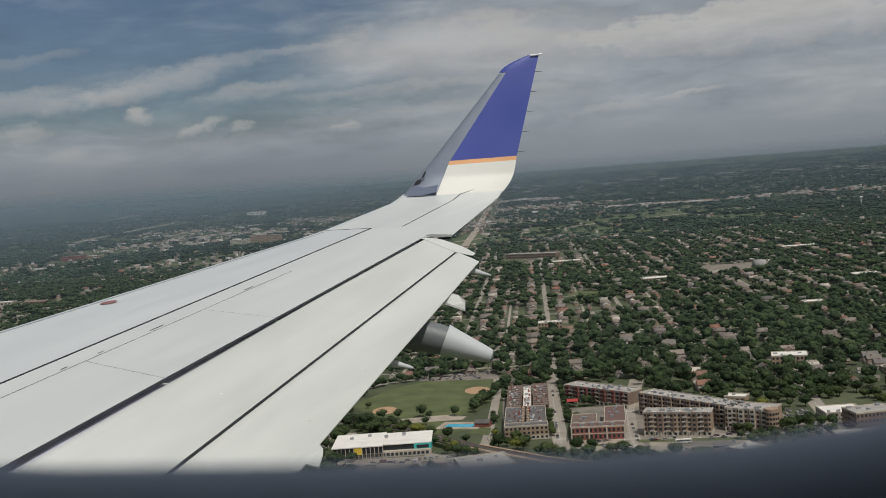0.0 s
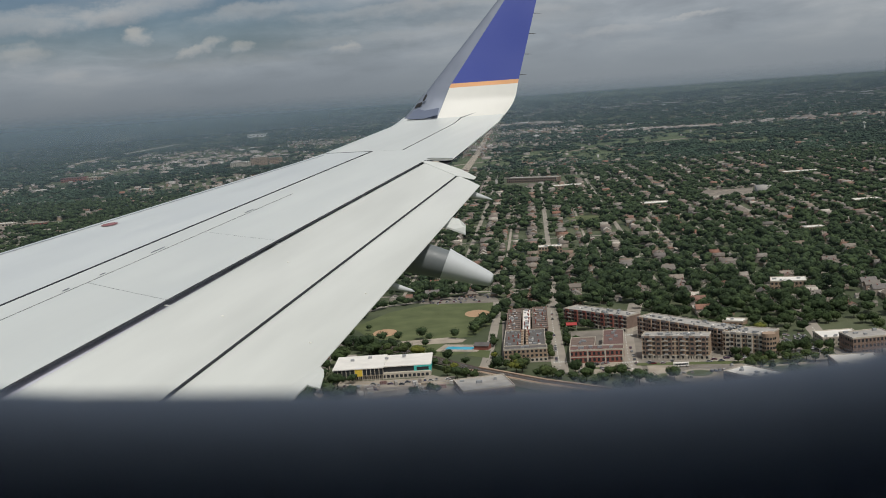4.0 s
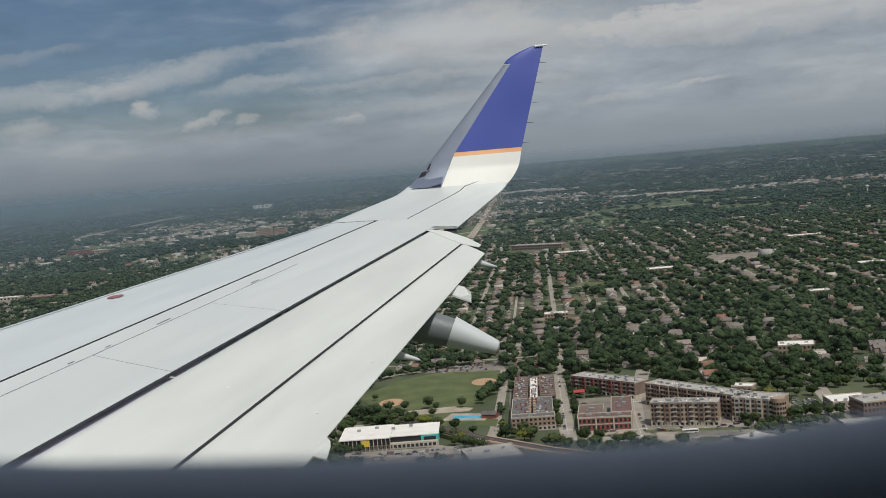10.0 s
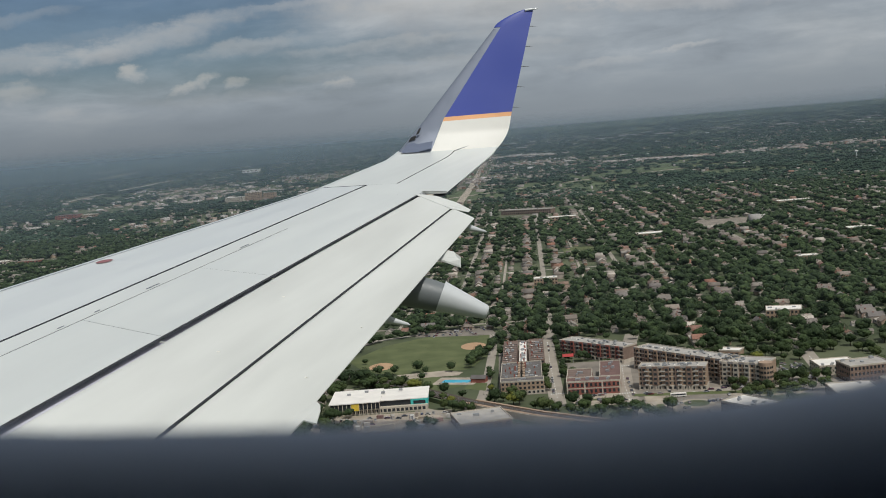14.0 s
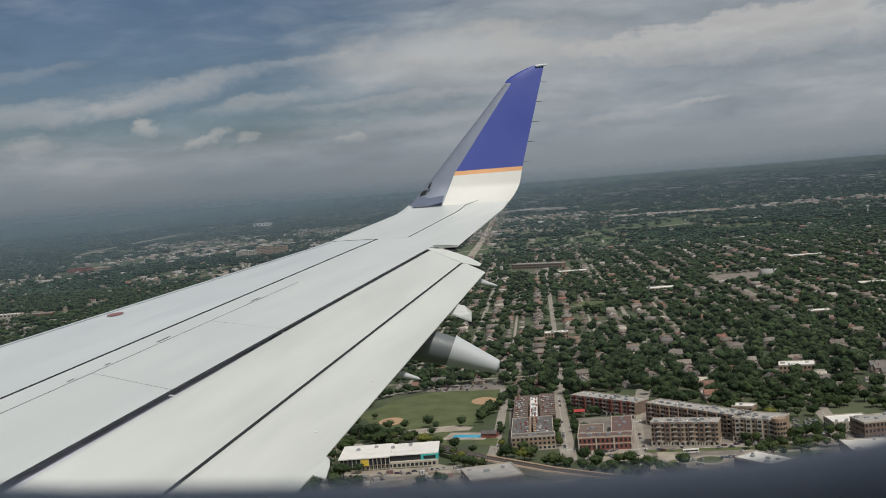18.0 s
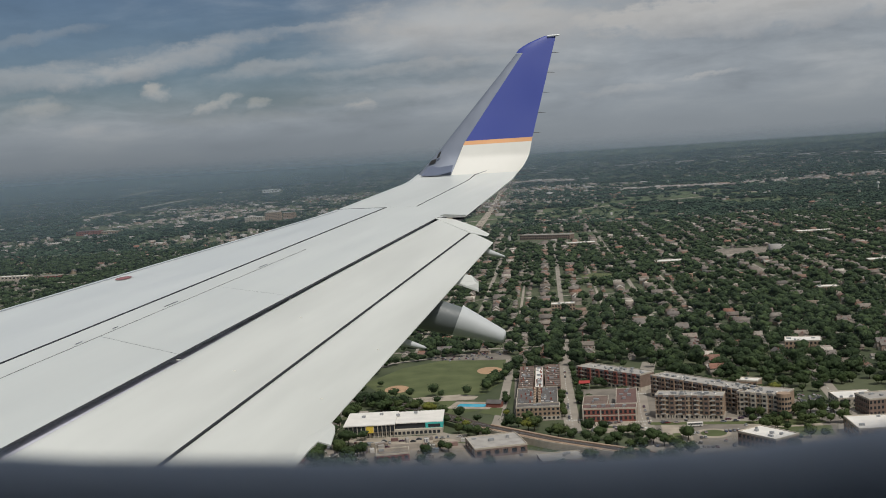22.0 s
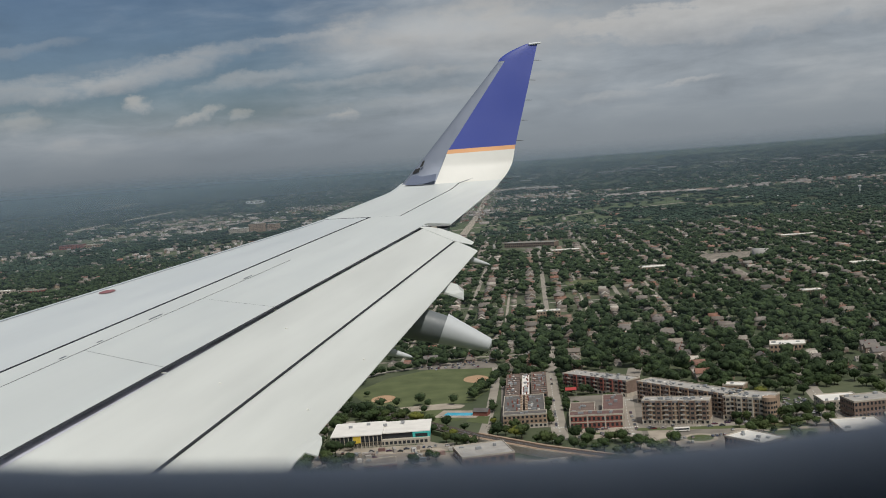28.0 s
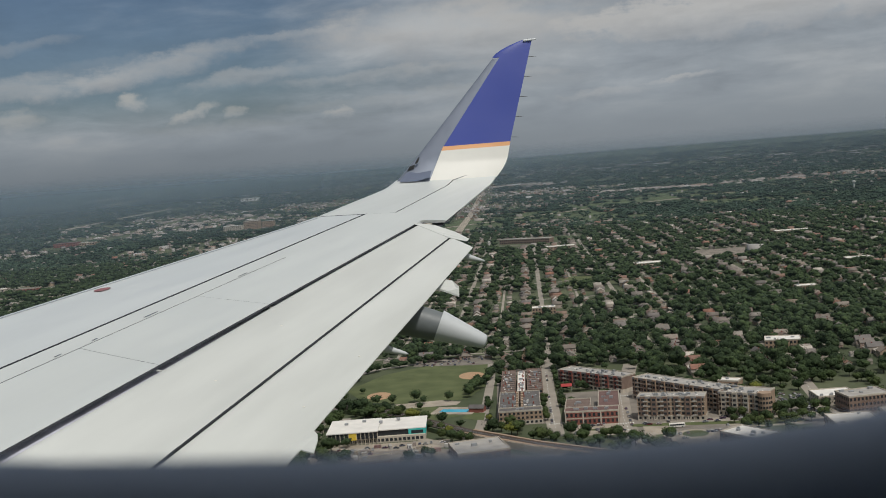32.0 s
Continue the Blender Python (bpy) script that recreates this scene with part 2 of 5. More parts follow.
M_ALLEY = mat("pale_concrete_alley", (0.34, 0.30, 0.25), 0.9, 0.0, 0.2, 0.06, 1.5, per="world")
M_LOT = mat("car_park_asphalt", (0.205, 0.182, 0.154), 0.9, 0.0, 0.28, 0.06, 1.5, per="world")
M_WALK = mat("concrete_paving", (0.35, 0.302, 0.242), 0.9, 0.0, 0.3, 0.08, 1.5, per="world")
M_RAIL = mat("brown_track_ballast", (0.072, 0.055, 0.044), 0.95, 0.0, 0.25, 0.1, 2.0, per="world")
M_LINE = mat("white_road_paint", (0.7, 0.7, 0.66), 0.8)
M_POOL = mat("pool_water_turquoise", (0.05, 0.42, 0.60), 0.12, 0.0, 0.08, 0.2)
M_BARK = mat("bark", (0.09, 0.07, 0.05), 0.95, 0.0, 0.3, 3.0)
M_LEAF = mat("tree_foliage", (0.023, 0.040, 0.015), 0.85, 0.0, 0.50, 0.35, 3.0, per="object", tint=[(0.030, 0.048, 0.018), (0.045, 0.070, 0.025), (0.063, 0.085, 0.029), (0.037, 0.059, 0.025)], spec=0.2)
M_LEAFS = mat("wood_foliage", (0.016, 0.029, 0.013), 0.85, 0.0, 0.50, 0.10, 1.8, per="world", tint=[(0.020, 0.036, 0.016), (0.034, 0.054, 0.023), (0.054, 0.077, 0.030), (0.082, 0.097, 0.037)], spec=0.2)
M_LEAFY = mat("yellow_green_foliage", (0.13, 0.14, 0.028), 0.85, 0.0, 0.3, 0.5, 2.0, spec=0.2)
# paler, bluer leaf colour: distance haze is tinted into it
M_LEAFF = mat("far_foliage_hazed", (0.042, 0.066, 0.042), 0.9, 0.0, 0.40, 0.008, 0.05, per="island", tint=[(0.040, 0.064, 0.043), (0.054, 0.082, 0.050), (0.046, 0.074, 0.052)], spec=0.1)
ROOFS = [(0.161, 0.135, 0.115), (0.214, 0.182, 0.153), (0.112, 0.102, 0.094), (0.251, 0.212, 0.175), (0.161, 0.147, 0.138), (0.257, 0.125, 0.085), (0.203, 0.16, 0.124), (0.321, 0.29, 0.253), (0.139, 0.122, 0.109), (0.556, 0.5, 0.432)]
WALLS = [(0.30, 0.20, 0.14), (0.38, 0.30, 0.22), (0.24, 0.13, 0.09), (0.48, 0.45, 0.40), (0.33, 0.27, 0.22), (0.62, 0.59, 0.54)]
M_ROOF = mat("weathered_shingles", ROOFS[0], 0.9, 0.0, 0.2, 0.4, 3.0, per="object", tint=ROOFS[1:])
M_ROOFS = mat("weathered_shingles_many", ROOFS[0], 0.9, 0.0, 0.2, 0.2, 1.5, per="island", tint=ROOFS[1:])
M_HOUSE = mat("house_brick_and_siding", WALLS[0], 0.9, 0.0, 0.15, 0.6, 5.0, per="object", tint=WALLS[1:])
M_HOUSES = mat("house_walls_many", WALLS[0], 0.9, 0.0, 0.15, 0.3, 2.0, per="island", tint=WALLS[1:])
M_MEMB = mat("white_roof_membrane", (0.74, 0.71, 0.66), 0.8, 0.0, 0.10, 0.1, 1.0, per="world")
M_GRAV = mat("grey_gravel_roof", (0.36, 0.34, 0.315), 0.9, 0.0, 0.22, 0.12, 1.2, per="world")
M_DROOF = mat("dark_shingle_roof", (0.115, 0.105, 0.10), 0.9, 0.0, 0.2, 0.2, 1.6, per="world")
M_RROOF = mat("reddish_brown_roof", (0.145, 0.085, 0.075), 0.9, 0.0, 0.2, 0.2, 1.6, per="world")
M_BROOF = mat("brown_shingle_roof", (0.16, 0.115, 0.095), 0.9, 0.0, 0.28, 0.25, 1.2, per="world")
M_BRICK = mat("red_brick", (0.24, 0.085, 0.065), 0.9, 0.0, 0.2, 0.3, 4.0, per="world")
M_TAN = mat("tan_brick", (0.33, 0.235, 0.165), 0.9, 0.0, 0.2, 0.3, 4.0, per="world")
M_BROWN = mat("brown_brick", (0.20, 0.14, 0.11), 0.9, 0.0, 0.2, 0.3, 4.0, per="world")
M_STONE = mat("pale_limestone", (0.46, 0.41, 0.34), 0.85, 0.0, 0.15, 0.3, 3.0, per="world")
M_PANE = mat("dark_window_glass", (0.03, 0.035, 0.04), 0.12, 0.0, 0.2)
M_YARDRED = mat("red_canvas", (0.36, 0.045, 0.042), 0.8)
M_RAILING = mat("pale_balcony_railing", (0.46, 0.43, 0.39), 0.6, 0.0, 0.1)
M_MANSARD = mat("grey_mansard_cladding", (0.27, 0.255, 0.25), 0.7, 0.0, 0.15, 0.3, 2.0, per="world")
M_YEL = mat("yellow_panel", (0.70, 0.50, 0.06), 0.6)
M_TEAL = mat("teal_panel", (0.06, 0.45, 0.42), 0.6)
M_METAL = mat("galvanised_metal", (0.40, 0.41, 0.42), 0.5, 0.6, 0.15)
M_CAR = mat("car_paint", (0.02, 0.02, 0.022), 0.5, 0.0, 0.05, per="object", tint=[(0.25, 0.26, 0.27), (0.55, 0.55, 0.54), (0.16, 0.02, 0.02), (0.03, 0.05, 0.12), (0.10, 0.10, 0.10), (0.5, 0.5, 0.48)], coat=0.1)
M_CGLASS = mat("car_window_tint", (0.025, 0.03, 0.035), 0.45, 0.0, 0.2, spec=0.3)
M_TYRE = mat("tyre_rubber", (0.02, 0.02, 0.02), 0.8)


# ---- mesh helpers ----
def fast_mesh(name, co, faces, material=None, smooth=False):
    """A mesh out of arrays; all faces have as many corners."""
    co, faces = np.asarray(co, np.float32), np.asarray(faces, np.int32)
    me = bpy.data.meshes.new(name)
    me.vertices.add(len(co))
    me.vertices.foreach_set("co", co.ravel())
    k = faces.shape[1]
    me.loops.add(faces.size)
    me.loops.foreach_set("vertex_index", faces.ravel())
    me.polygons.add(len(faces))
    me.polygons.foreach_set("loop_start", np.arange(0, faces.size, k, dtype=np.int32))
    if smooth:
        me.polygons.foreach_set("use_smooth", np.ones(len(faces), bool))
    me.update(calc_edges=True)
    if material:
        me.materials.append(material)
    return me


def poly_mesh(name, verts, faces, material, smooth=False):
    me = bpy.data.meshes.new(name)
    me.from_pydata([tuple(v) for v in verts], [], [tuple(f) for f in faces])
    bm = bmesh.new()
    bm.from_mesh(me)
    bmesh.ops.recalc_face_normals(bm, faces=bm.faces)
    bm.to_mesh(me)
    bm.free()
    me.materials.append(material)
    if smooth:
        for p in me.polygons:
            p.use_smooth = True
        me.set_sharp_from_angle(angle=radians(38))
    return me


def box(name, x0, x1, y0, y1, z0, z1, material, bevel=0.0):
    bm = bmesh.new()
    bmesh.ops.create_cube(bm, size=1.0, matrix=Matrix.Translation(((x0 + x1) / 2, (y0 + y1) / 2, (z0 + z1) / 2)) @ Matrix.Diagonal((x1 - x0, y1 - y0, z1 - z0, 1)))
    if bevel:
        bmesh.ops.bevel(bm, geom=bm.edges[:], offset=bevel, segments=2, affect="EDGES")
    me = bpy.data.meshes.new(name)
    bm.to_mesh(me)
    bm.free()
    me.materials.append(material)
    return me


def part(name, me, parent, label="", at=None):
    ob = new(name, me)
    ob.parent = parent
    if at is not None:
        ob.matrix_basis = at
    if label:
        ob["label"] = label
    return ob


def thing(name, label, category, m=None, group="", kind=""):
    ob = new(name)
    ob.empty_display_size = 0.2
    if m is not None:
        ob.matrix_basis = m
    return tagged(ob, label, category, group, kind)


# ---- the wing, seen from the seat: x aft, y outboard, z up ----
S, RISE, DROP = 1.154, math.tan(radians(6)), 1.3


def line(x0, y0, slope):
    return lambda y: x0 + slope * (y - y0)


def lead(y):
    return -2.348 + 0.466 * (y - 5.878) if y < 8.9 else -0.940 + 0.320 * (y - 8.9)


slat_line, gap_line = line(-1.931, 4.805, 0.3418), line(-1.520, 3.746, 0.3098)


def panel_line(y):
    return -1.847 + 0.3419 * (y - 4.588)



tail_line, aileron_line = line(0.141, 8.407, 0.2236), line(-0.245, 9.033, 0.2855)
flap_line = line(-1.019, 3.786, 0.2732)
flap_tail = line(-0.503, 4.58, 0.238)


def top(x, y):
    """Height of the wing's upper skin: nearly flat, turning down at the nose, bending up at the tip."""
    u = x - lead(y)
    z = -DROP + RISE * y
    if u < 0.10:
        z -= 0.5 * (0.10 - u) ** 2 + (22.0 * (0.006 - u) ** 2 if u < 0.006 else 0.0)
    z += 0.18 * max(0.0, y - 10.55) ** 2
    return z


def flap_top(x, y):
    """Height of the lowered flaps: they fall away aft of the gap."""
    d = x - gap_line(y)
    z = -DROP + RISE * y - 0.20 * d
    e = x - flap_line(y)
    if e > 0:
        z -= 0.55 * e * e + 0.12 * e
    return z


def P(x, y, z):
    return (S * x, S * y, EYE + S * z)


def skin(name, front, aft, y0, y1, material, parent, label="", nu=10, nv=18, height=top, thick=0.02, cut=0.003, y0b=None, y1b=None, round_nose=0.0, round_end=0.0, edge=None):
    """A panel between two lines from y0 to y1 (y0b, y1b at its aft edge), with a turned-down rim."""
    y0b, y1b = y0 if y0b is None else y0b, y1 if y1b is None else y1b
    verts, faces = [], []
    for j in range(nv + 1):
        v = j / nv
        for i in range(nu + 1):
            u = i / nu
            y = (y0 * (1 - u) + y0b * u) * (1 - v) + (y1 * (1 - u) + y1b * u) * v
            f, a = front(y) + cut, aft(y) - cut
            x = f + (a - f) * u
            z = height(x, y)
            if round_nose and x - f < round_nose:
                q = 1 - (x - f) / round_nose
                z -= 0.45 * round_nose * q * q
            if round_end and v > 1 - 1e-6:
                z -= round_end
            verts.append(P(x, y, z))
    w = nu + 1
    for j in range(nv):
        for i in range(nu):
            faces.append((j * w + i, j * w + i + 1, (j + 1) * w + i + 1, (j + 1) * w + i))
    top_n = len(faces)
    rim = [i for i in range(w)] + [j * w + nu for j in range(1, nv + 1)] + [nv * w + i for i in range(nu - 1, -1, -1)] + [j * w for j in range(nv - 1, 0, -1)]
    n0 = len(verts)
    k = len(rim)
    for r in rim:
        verts.append(verts[r])
    for r in rim:
        x, y, z = verts[r]
        verts.append((x, y, z - thick))
    for i in range(k):
        faces.append((n0 + i, n0 + (i + 1) % k, n0 + k + (i + 1) % k, n0 + k + i))
    me = bpy.data.meshes.new(name)
    me.from_pydata(verts, [], faces)
    me.materials.append(material)
    # rim faces coloured dark so that the joints look shaded
    me.materials.append(edge or M_COVE)
    for i, p in enumerate(me.polygons):
        p.use_smooth, p.material_index = i < top_n, int(i >= top_n)
    return part(name, me, parent, label)


wing = thing("aircraft_wing", "pale grey airliner wing with lowered flaps and blue-tipped winglet", "wing", BASE @ pose(0, 0, EYE, -3.5, 1.5, 0).inverted())

# under-skin and coves, seen only in the joints; their tones imitate the shade there
skin("spar_cove", lambda y: lead(y) + 0.05, lambda y: gap_line(y) + 0.30 - 0.026 * (y - 2), -0.1, 8.46, M_COVE2, wing, "dark cove between wing and flap", height=lambda x, y: min(top(x, y), -DROP + RISE * y) - 0.030 - 0.10 * max(0, x - gap_line(y) + 0.05), thick=0.05)
skin("tip_cove", lambda y: lead(y) + 0.04, lambda y: tail_line(y) - 0.03, 8.40, 11.0, M_COVE, wing, height=lambda x, y: top(x, y) - 0.025, thick=0.01)
skin("slat", lambda y: lead(y) - 0.018, lambda y: slat_line(y) - 0.017, -0.1, 9.040, M_SLAT, wing, "smooth grey leading-edge slat", nu=30, nv=30, cut=0.001)
skin("skin_panel", slat_line, panel_line, -0.1, 7.30, M_SKIN, wing, nu=3, cut=0.003)
for a, ab, b, bb in ((-0.1, -0.1, 5.199, 4.838), (5.202, 4.841, 6.225, 5.928), (6.227, 5.930, 7.30, 7.30)):
    skin("spoiler_panel", panel_line, gap_line, a, b, M_SKIN, wing, "flat spoiler panel", nu=8, nv=16, y0b=ab, y1b=bb, cut=0.003, thick=0.012)
skin("skin_panel", slat_line, gap_line, 7.30, 8.46, M_SKIN, wing, nu=8, cut=0.003, thick=0.012)
skin("skin_panel", slat_line, tail_line, 8.46, 9.06, M_SKIN, wing, nu=8, cut=0.003, thick=0.012)
skin("skin_panel", lambda y: lead(y) - 0.018, aileron_line, 9.062, 11.02, M_SKIN, wing, nu=26, nv=20, cut=0.006, thick=0.012)
skin("aileron", aileron_line, tail_line, 9.06, 11.02, M_SKIN, wing, "outboard aileron", nu=6, nv=16, cut=0.006, thick=0.012, edge=M_SKIN)
for y_, off, n_ in ((5.06, -0.022, 0.045), (5.33, -0.022, 0.04), (5.76, -0.026, 0.12), (6.72, -0.020, 0.10)):
    skin("panel_seam", lambda y, o=off: panel_line(y) + o, lambda y, o=off: panel_line(y) + o + 0.004, y_, y_ + n_, M_BARE, wing, nu=1, nv=2, height=lambda x, y: top(x, y) + 0.004, thick=0.002, cut=0.0)

# flaps
skin("main_flap", lambda y: gap_line(y) + max(0.002, 0.034 - 0.0120 * (y - 3.7)), flap_line, -0.1, 8.44, M_FLAP, wing, "lowered main flap", nu=20, nv=30, height=flap_top, thick=0.014, cut=0.002, round_nose=0.035, y1b=8.15)
skin("flap_cove", lambda y: flap_line(y) - 0.06, lambda y: flap_line(y) + 0.08, -0.1, 8.10, M_COVE, wing, height=lambda x, y: flap_top(x, y) - 0.04, thick=0.01)
skin("aft_flap", lambda y: flap_line(y) + 0.0032 - 0.0003 * (y - 3.7), flap_tail, -0.1, 8.12, M_FLAP, wing, "lowered aft flap", nu=16, nv=30, height=flap_top, thick=0.004, cut=0.001, round_nose=0.02, y1b=8.08, edge=M_FLAP)


def spindle(name, a, b, ra, rb, material, parent, label="", flat=1.0, tip=0.25, seg=20, rings=12):
    """A round tapering body from a to b, with a rounded end at b."""
    a, b = Vector(a), Vector(b)
    q = (b - a).to_track_quat("Z", "Y").to_matrix()
    length = (b - a).length
    verts, faces = [], []
    for i in range(rings + 1):
        t = i / rings
        r = ra + (rb - ra) * t
        if t > 1 - tip:
            s = (t - 1 + tip) / tip
            r *= math.sqrt(max(0.0, 1 - s ** 3)) * 0.97 + 0.03
        for k in range(seg):
            g = 2 * math.pi * k / seg
            verts.append(a + q @ Vector((r * math.cos(g), r * math.sin(g) * flat, t * length)))
    for i in range(rings):
        for k in range(seg):
            faces.append((i * seg + k, i * seg + (k + 1) % seg, (i + 1) * seg + (k + 1) % seg, (i + 1) * seg + k))
    faces.append(tuple(range(seg)))
    faces.append(tuple(range(rings * seg, rings * seg + seg)))
    return part(name, poly_mesh(name, verts, faces, material, True), parent, label)


# flap-track fairings hang below and behind the flaps
fair = spindle("flap_track_fairing", P(0.045, 6.62, -0.937), P(0.326, 6.60, -1.051), 0.110, 0.046, M_FAIR, wing, "light grey canoe-shaped flap-track fairing", tip=0.10, rings=26)
# body coloured as if the flap shaded it
spindle("fairing_body", P(-0.30, 6.65, -0.842), P(0.100, 6.617, -0.960), 0.132, 0.097, M_FAIRD, fair, "forward body coloured dark grey for the flap's shadow", tip=0.001)
spindle("flap_track_fairing", P(-0.34, 5.95, -0.925), P(-0.127, 5.95, -0.988), 0.040, 0.008, M_FAIR, wing, tip=0.1)
spindle("flap_track_fairing", P(0.25, 8.05, -0.645), P(0.415, 8.05, -0.693), 0.036, 0.006, M_FAIR, wing, tip=0.1)


def plate(name, pts, thick, material, parent, label=""):
    """A flat plate with thickness, from its outline."""
    n = len(pts)
    verts = [P(*p) for p in pts] + [P(p[0], p[1], p[2] - thick) for p in pts]
    faces = [tuple(range(n)), tuple(range(2 * n - 1, n - 1, -1))] + [(i, (i + 1) % n, n + (i + 1) % n, n + i) for i in range(n)]
    return part(name, poly_mesh(name, verts, faces, material), parent, label)


plate("flap_bracket", [(-0.02, 7.20, -0.690), (0.150, 7.16, -0.730), (0.190, 7.11, -0.765), (0.187, 7.08, -0.815), (0.090, 7.00, -0.768), (-0.02, 7.02, -0.735)], 0.012, M_FLAP, wing, "white flap hinge plate")
plate("flap_end_tab", [(-0.58, 4.62, flap_top(-0.58, 4.62) - 0.006), (-0.507, 4.58, -1.055), (-0.486, 4.53, -1.062), (-0.480, 4.47, -1.069), (-0.484, 4.33, -1.087), (-0.538, 4.36, -1.078), (-0.566, 4.27, -1.092), (-0.655, 3.90, flap_top(-0.655, 3.90) - 0.004), (-0.70, 3.90, flap_top(-0.70, 3.90) - 0.006), (-0.62, 4.30, flap_top(-0.62, 4.30) - 0.006)], 0.006, M_FLAP, wing, "white tab at the flap's inboard end")
plate("flap_end_rib", [(-0.048, 8.43, -0.413), (0.066, 8.38, -0.430), (0.216, 8.27, -0.483), (0.308, 8.15, -0.531), (0.290, 8.13, -0.545), (0.16, 8.10, flap_top(0.16, 8.10) + 0.003), (0.03, 8.26, flap_top(0.03, 8.26) + 0.003), (-0.09, 8.40, flap_top(-0.09, 8.40) + 0.002)], 0.004, M_FLAP, wing, "white curved rib at the flap's outer end")
plate("flap_fence", [(-0.048, 8.42, -0.396), (-0.016, 8.42, -0.390), (0.149, 8.42, -0.401), (0.146, 8.42, -0.413), (0.017, 8.42, -0.415)], 0.003, M_FLAP, wing, "thin white fence at the flap's outer end")
plate("gap_seal", [(-0.05, 8.485, -0.413), (0.045, 8.475, -0.416), (0.045, 8.445, -0.424), (-0.05, 8.450, -0.424)], 0.006, M_STONE, wing, "brownish seal at the flap's outer end")
for y in (4.82, 5.93, 7.2):
    x = gap_line(y)
    plate("spoiler_hinge", [(x - 0.004, y - 0.008, top(x, y) - 0.016), (x + 0.075, y - 0.020, top(x, y) - 0.026), (x + 0.075, y - 0.008, top(x, y) - 0.026), (x - 0.004, y + 0.006, top(x, y) - 0.016)], 0.004, M_FLAP, wing, "small white hinge in the gap")
for x, y in ((-0.93, 4.75), (-0.36, 5.45), (-0.56, 4.72), (-0.52, 4.52), (-0.75, 5.6)):
    spindle("fastener", P(x, y, flap_top(x, y) - 0.002), P(x, y, flap_top(x, y) + 0.003), 0.009, 0.009, M_WHITE, wing, tip=0.5, seg=10, rings=2)
# red marking near the nose
mk = bmesh.new()
bmesh.ops.create_circle(mk, cap_ends=True, segments=28, radius=1.0)
for v in mk.verts:
    x, y = -1.898 + 0.040 * v.co.x - 0.012 * v.co.y, 6.536 + 0.034 * v.co.x + 0.040 * v.co.y
    v.co = P(x, y, top(x, y) + 0.0045)
me = bpy.data.meshes.new("red_marking")
mk.to_mesh(me)
mk.free()
me.materials.append(M_RED)
part("red_marking", me, wing, "faded dark red round marking")
# nose seam, small fasteners
skin("nose_seam", lambda y: lead(y) + 0.058, lambda y: lead(y) + 0.068, -0.1, 8.95, M_BARE, wing, nu=1, nv=30, edge=M_FAIR, height=lambda x, y: top(x, y) + 0.0035, thick=0.003, cut=0.0)

# winglet: sections stacked by height
WZ0 = -0.13


def wl_lead(z):
    return -0.27 + (z + 0.13) * 0.917 if z < 0.11 else (-0.05 + (z - 0.11) * 0.852 if z < 1.08 else 0.776 + 1.2 * (z - 1.08) + 8.0 * (z - 1.08) ** 2)


def wl_strip(z):
    return 0.09 + (z + 0.06) * 0.44 if z < 0.19 else min(0.2 + (z - 0.19) * 0.722, 9)


def wl_tail(z):
    return 0.842 + (z - 0.08) * 0.25 - 1.9 * (z - 0.08) ** 2 if z < 0.08 else (0.842 + (z - 0.08) * 0.23 if z < 0.21 else 0.872 + (z - 0.21) * 0.287)


def wl_face(x, z, out):
    """y of the winglet's inner (out=0) or outer face."""
    c0, c1 = wl_lead(z), wl_tail(z)
    u = min(max((x - c0) / max(0.01, c1 - c0), 0.0), 1.0)
    t = (c1 - c0) * 0.11 * (2.2 * math.sqrt(u + 1e-6) * (1 - u) + 0.02)
    y = 11.0 + 0.28 * (z - WZ0) - 0.10 * max(0, 0.05 - z) * 2
    return y - t * 0.5 if not out else y + t * 0.5


def wl_part(name, x_from, x_to, z0, z1, material, parent, label="", nx=12, nz=14, slope=0.0):
    verts, faces = [], []
    for side_ in (0, 1):
        for j in range(nz + 1):
            for i in range(nx + 1):
                u = i / nx
                z = z0 + (z1 - z0) * j / nz
                a, b = x_from(z), x_to(z)
                x = a + (b - a) * (u ** 1.6 if x_from is wl_lead else u)
                zs = z + slope * (x - 0.5) * (1 if z0 > -0.1 else j / nz)
                verts.append(P(x, wl_face(x, z, side_), zs))
    w = nx + 1
    o = w * (nz + 1)
    for s_ in (0, o):
        for j in range(nz):
            for i in range(nx):
                f = (s_ + j * w + i, s_ + j * w + i + 1, s_ + (j + 1) * w + i + 1, s_ + (j + 1) * w + i)
                faces.append(f if s_ else f[::-1])
    for j in range(nz):
        for i in (0, nx):
            faces.append((j * w + i, (j + 1) * w + i, o + (j + 1) * w + i, o + j * w + i))
    for i in range(nx):
        for j in (0, nz):
            faces.append((j * w + i, j * w + i + 1, o + j * w + i + 1, o + j * w + i))
    me = poly_mesh(name, verts, faces, material)
    for p in me.polygons:
        p.use_smooth = True
    me.set_sharp_from_angle(angle=radians(40))
    return part(name, me, parent, label)


winglet = wl_part("winglet", wl_strip, wl_tail, WZ0, 0.165, M_WHITE, wing, "white winglet root", slope=0.03)
wl_part("stripe", wl_strip, wl_tail, 0.165, 0.205, M_ORANGE, winglet, "thin orange stripe", nz=2, slope=0.03)
wl_part("winglet_blade", wl_strip, wl_tail, 0.205, 1.047, M_BLUE, winglet, "glossy blue blade", slope=0.03)
wl_part("winglet_tip", wl_lead, wl_tail, 1.047, 1.205, M_BLUE, winglet, "blue tip", slope=0.03)
wl_part("leading_edge", wl_lead, wl_strip, WZ0, 1.047, M_BARE, winglet, "bare grey metal leading edge", nz=24)
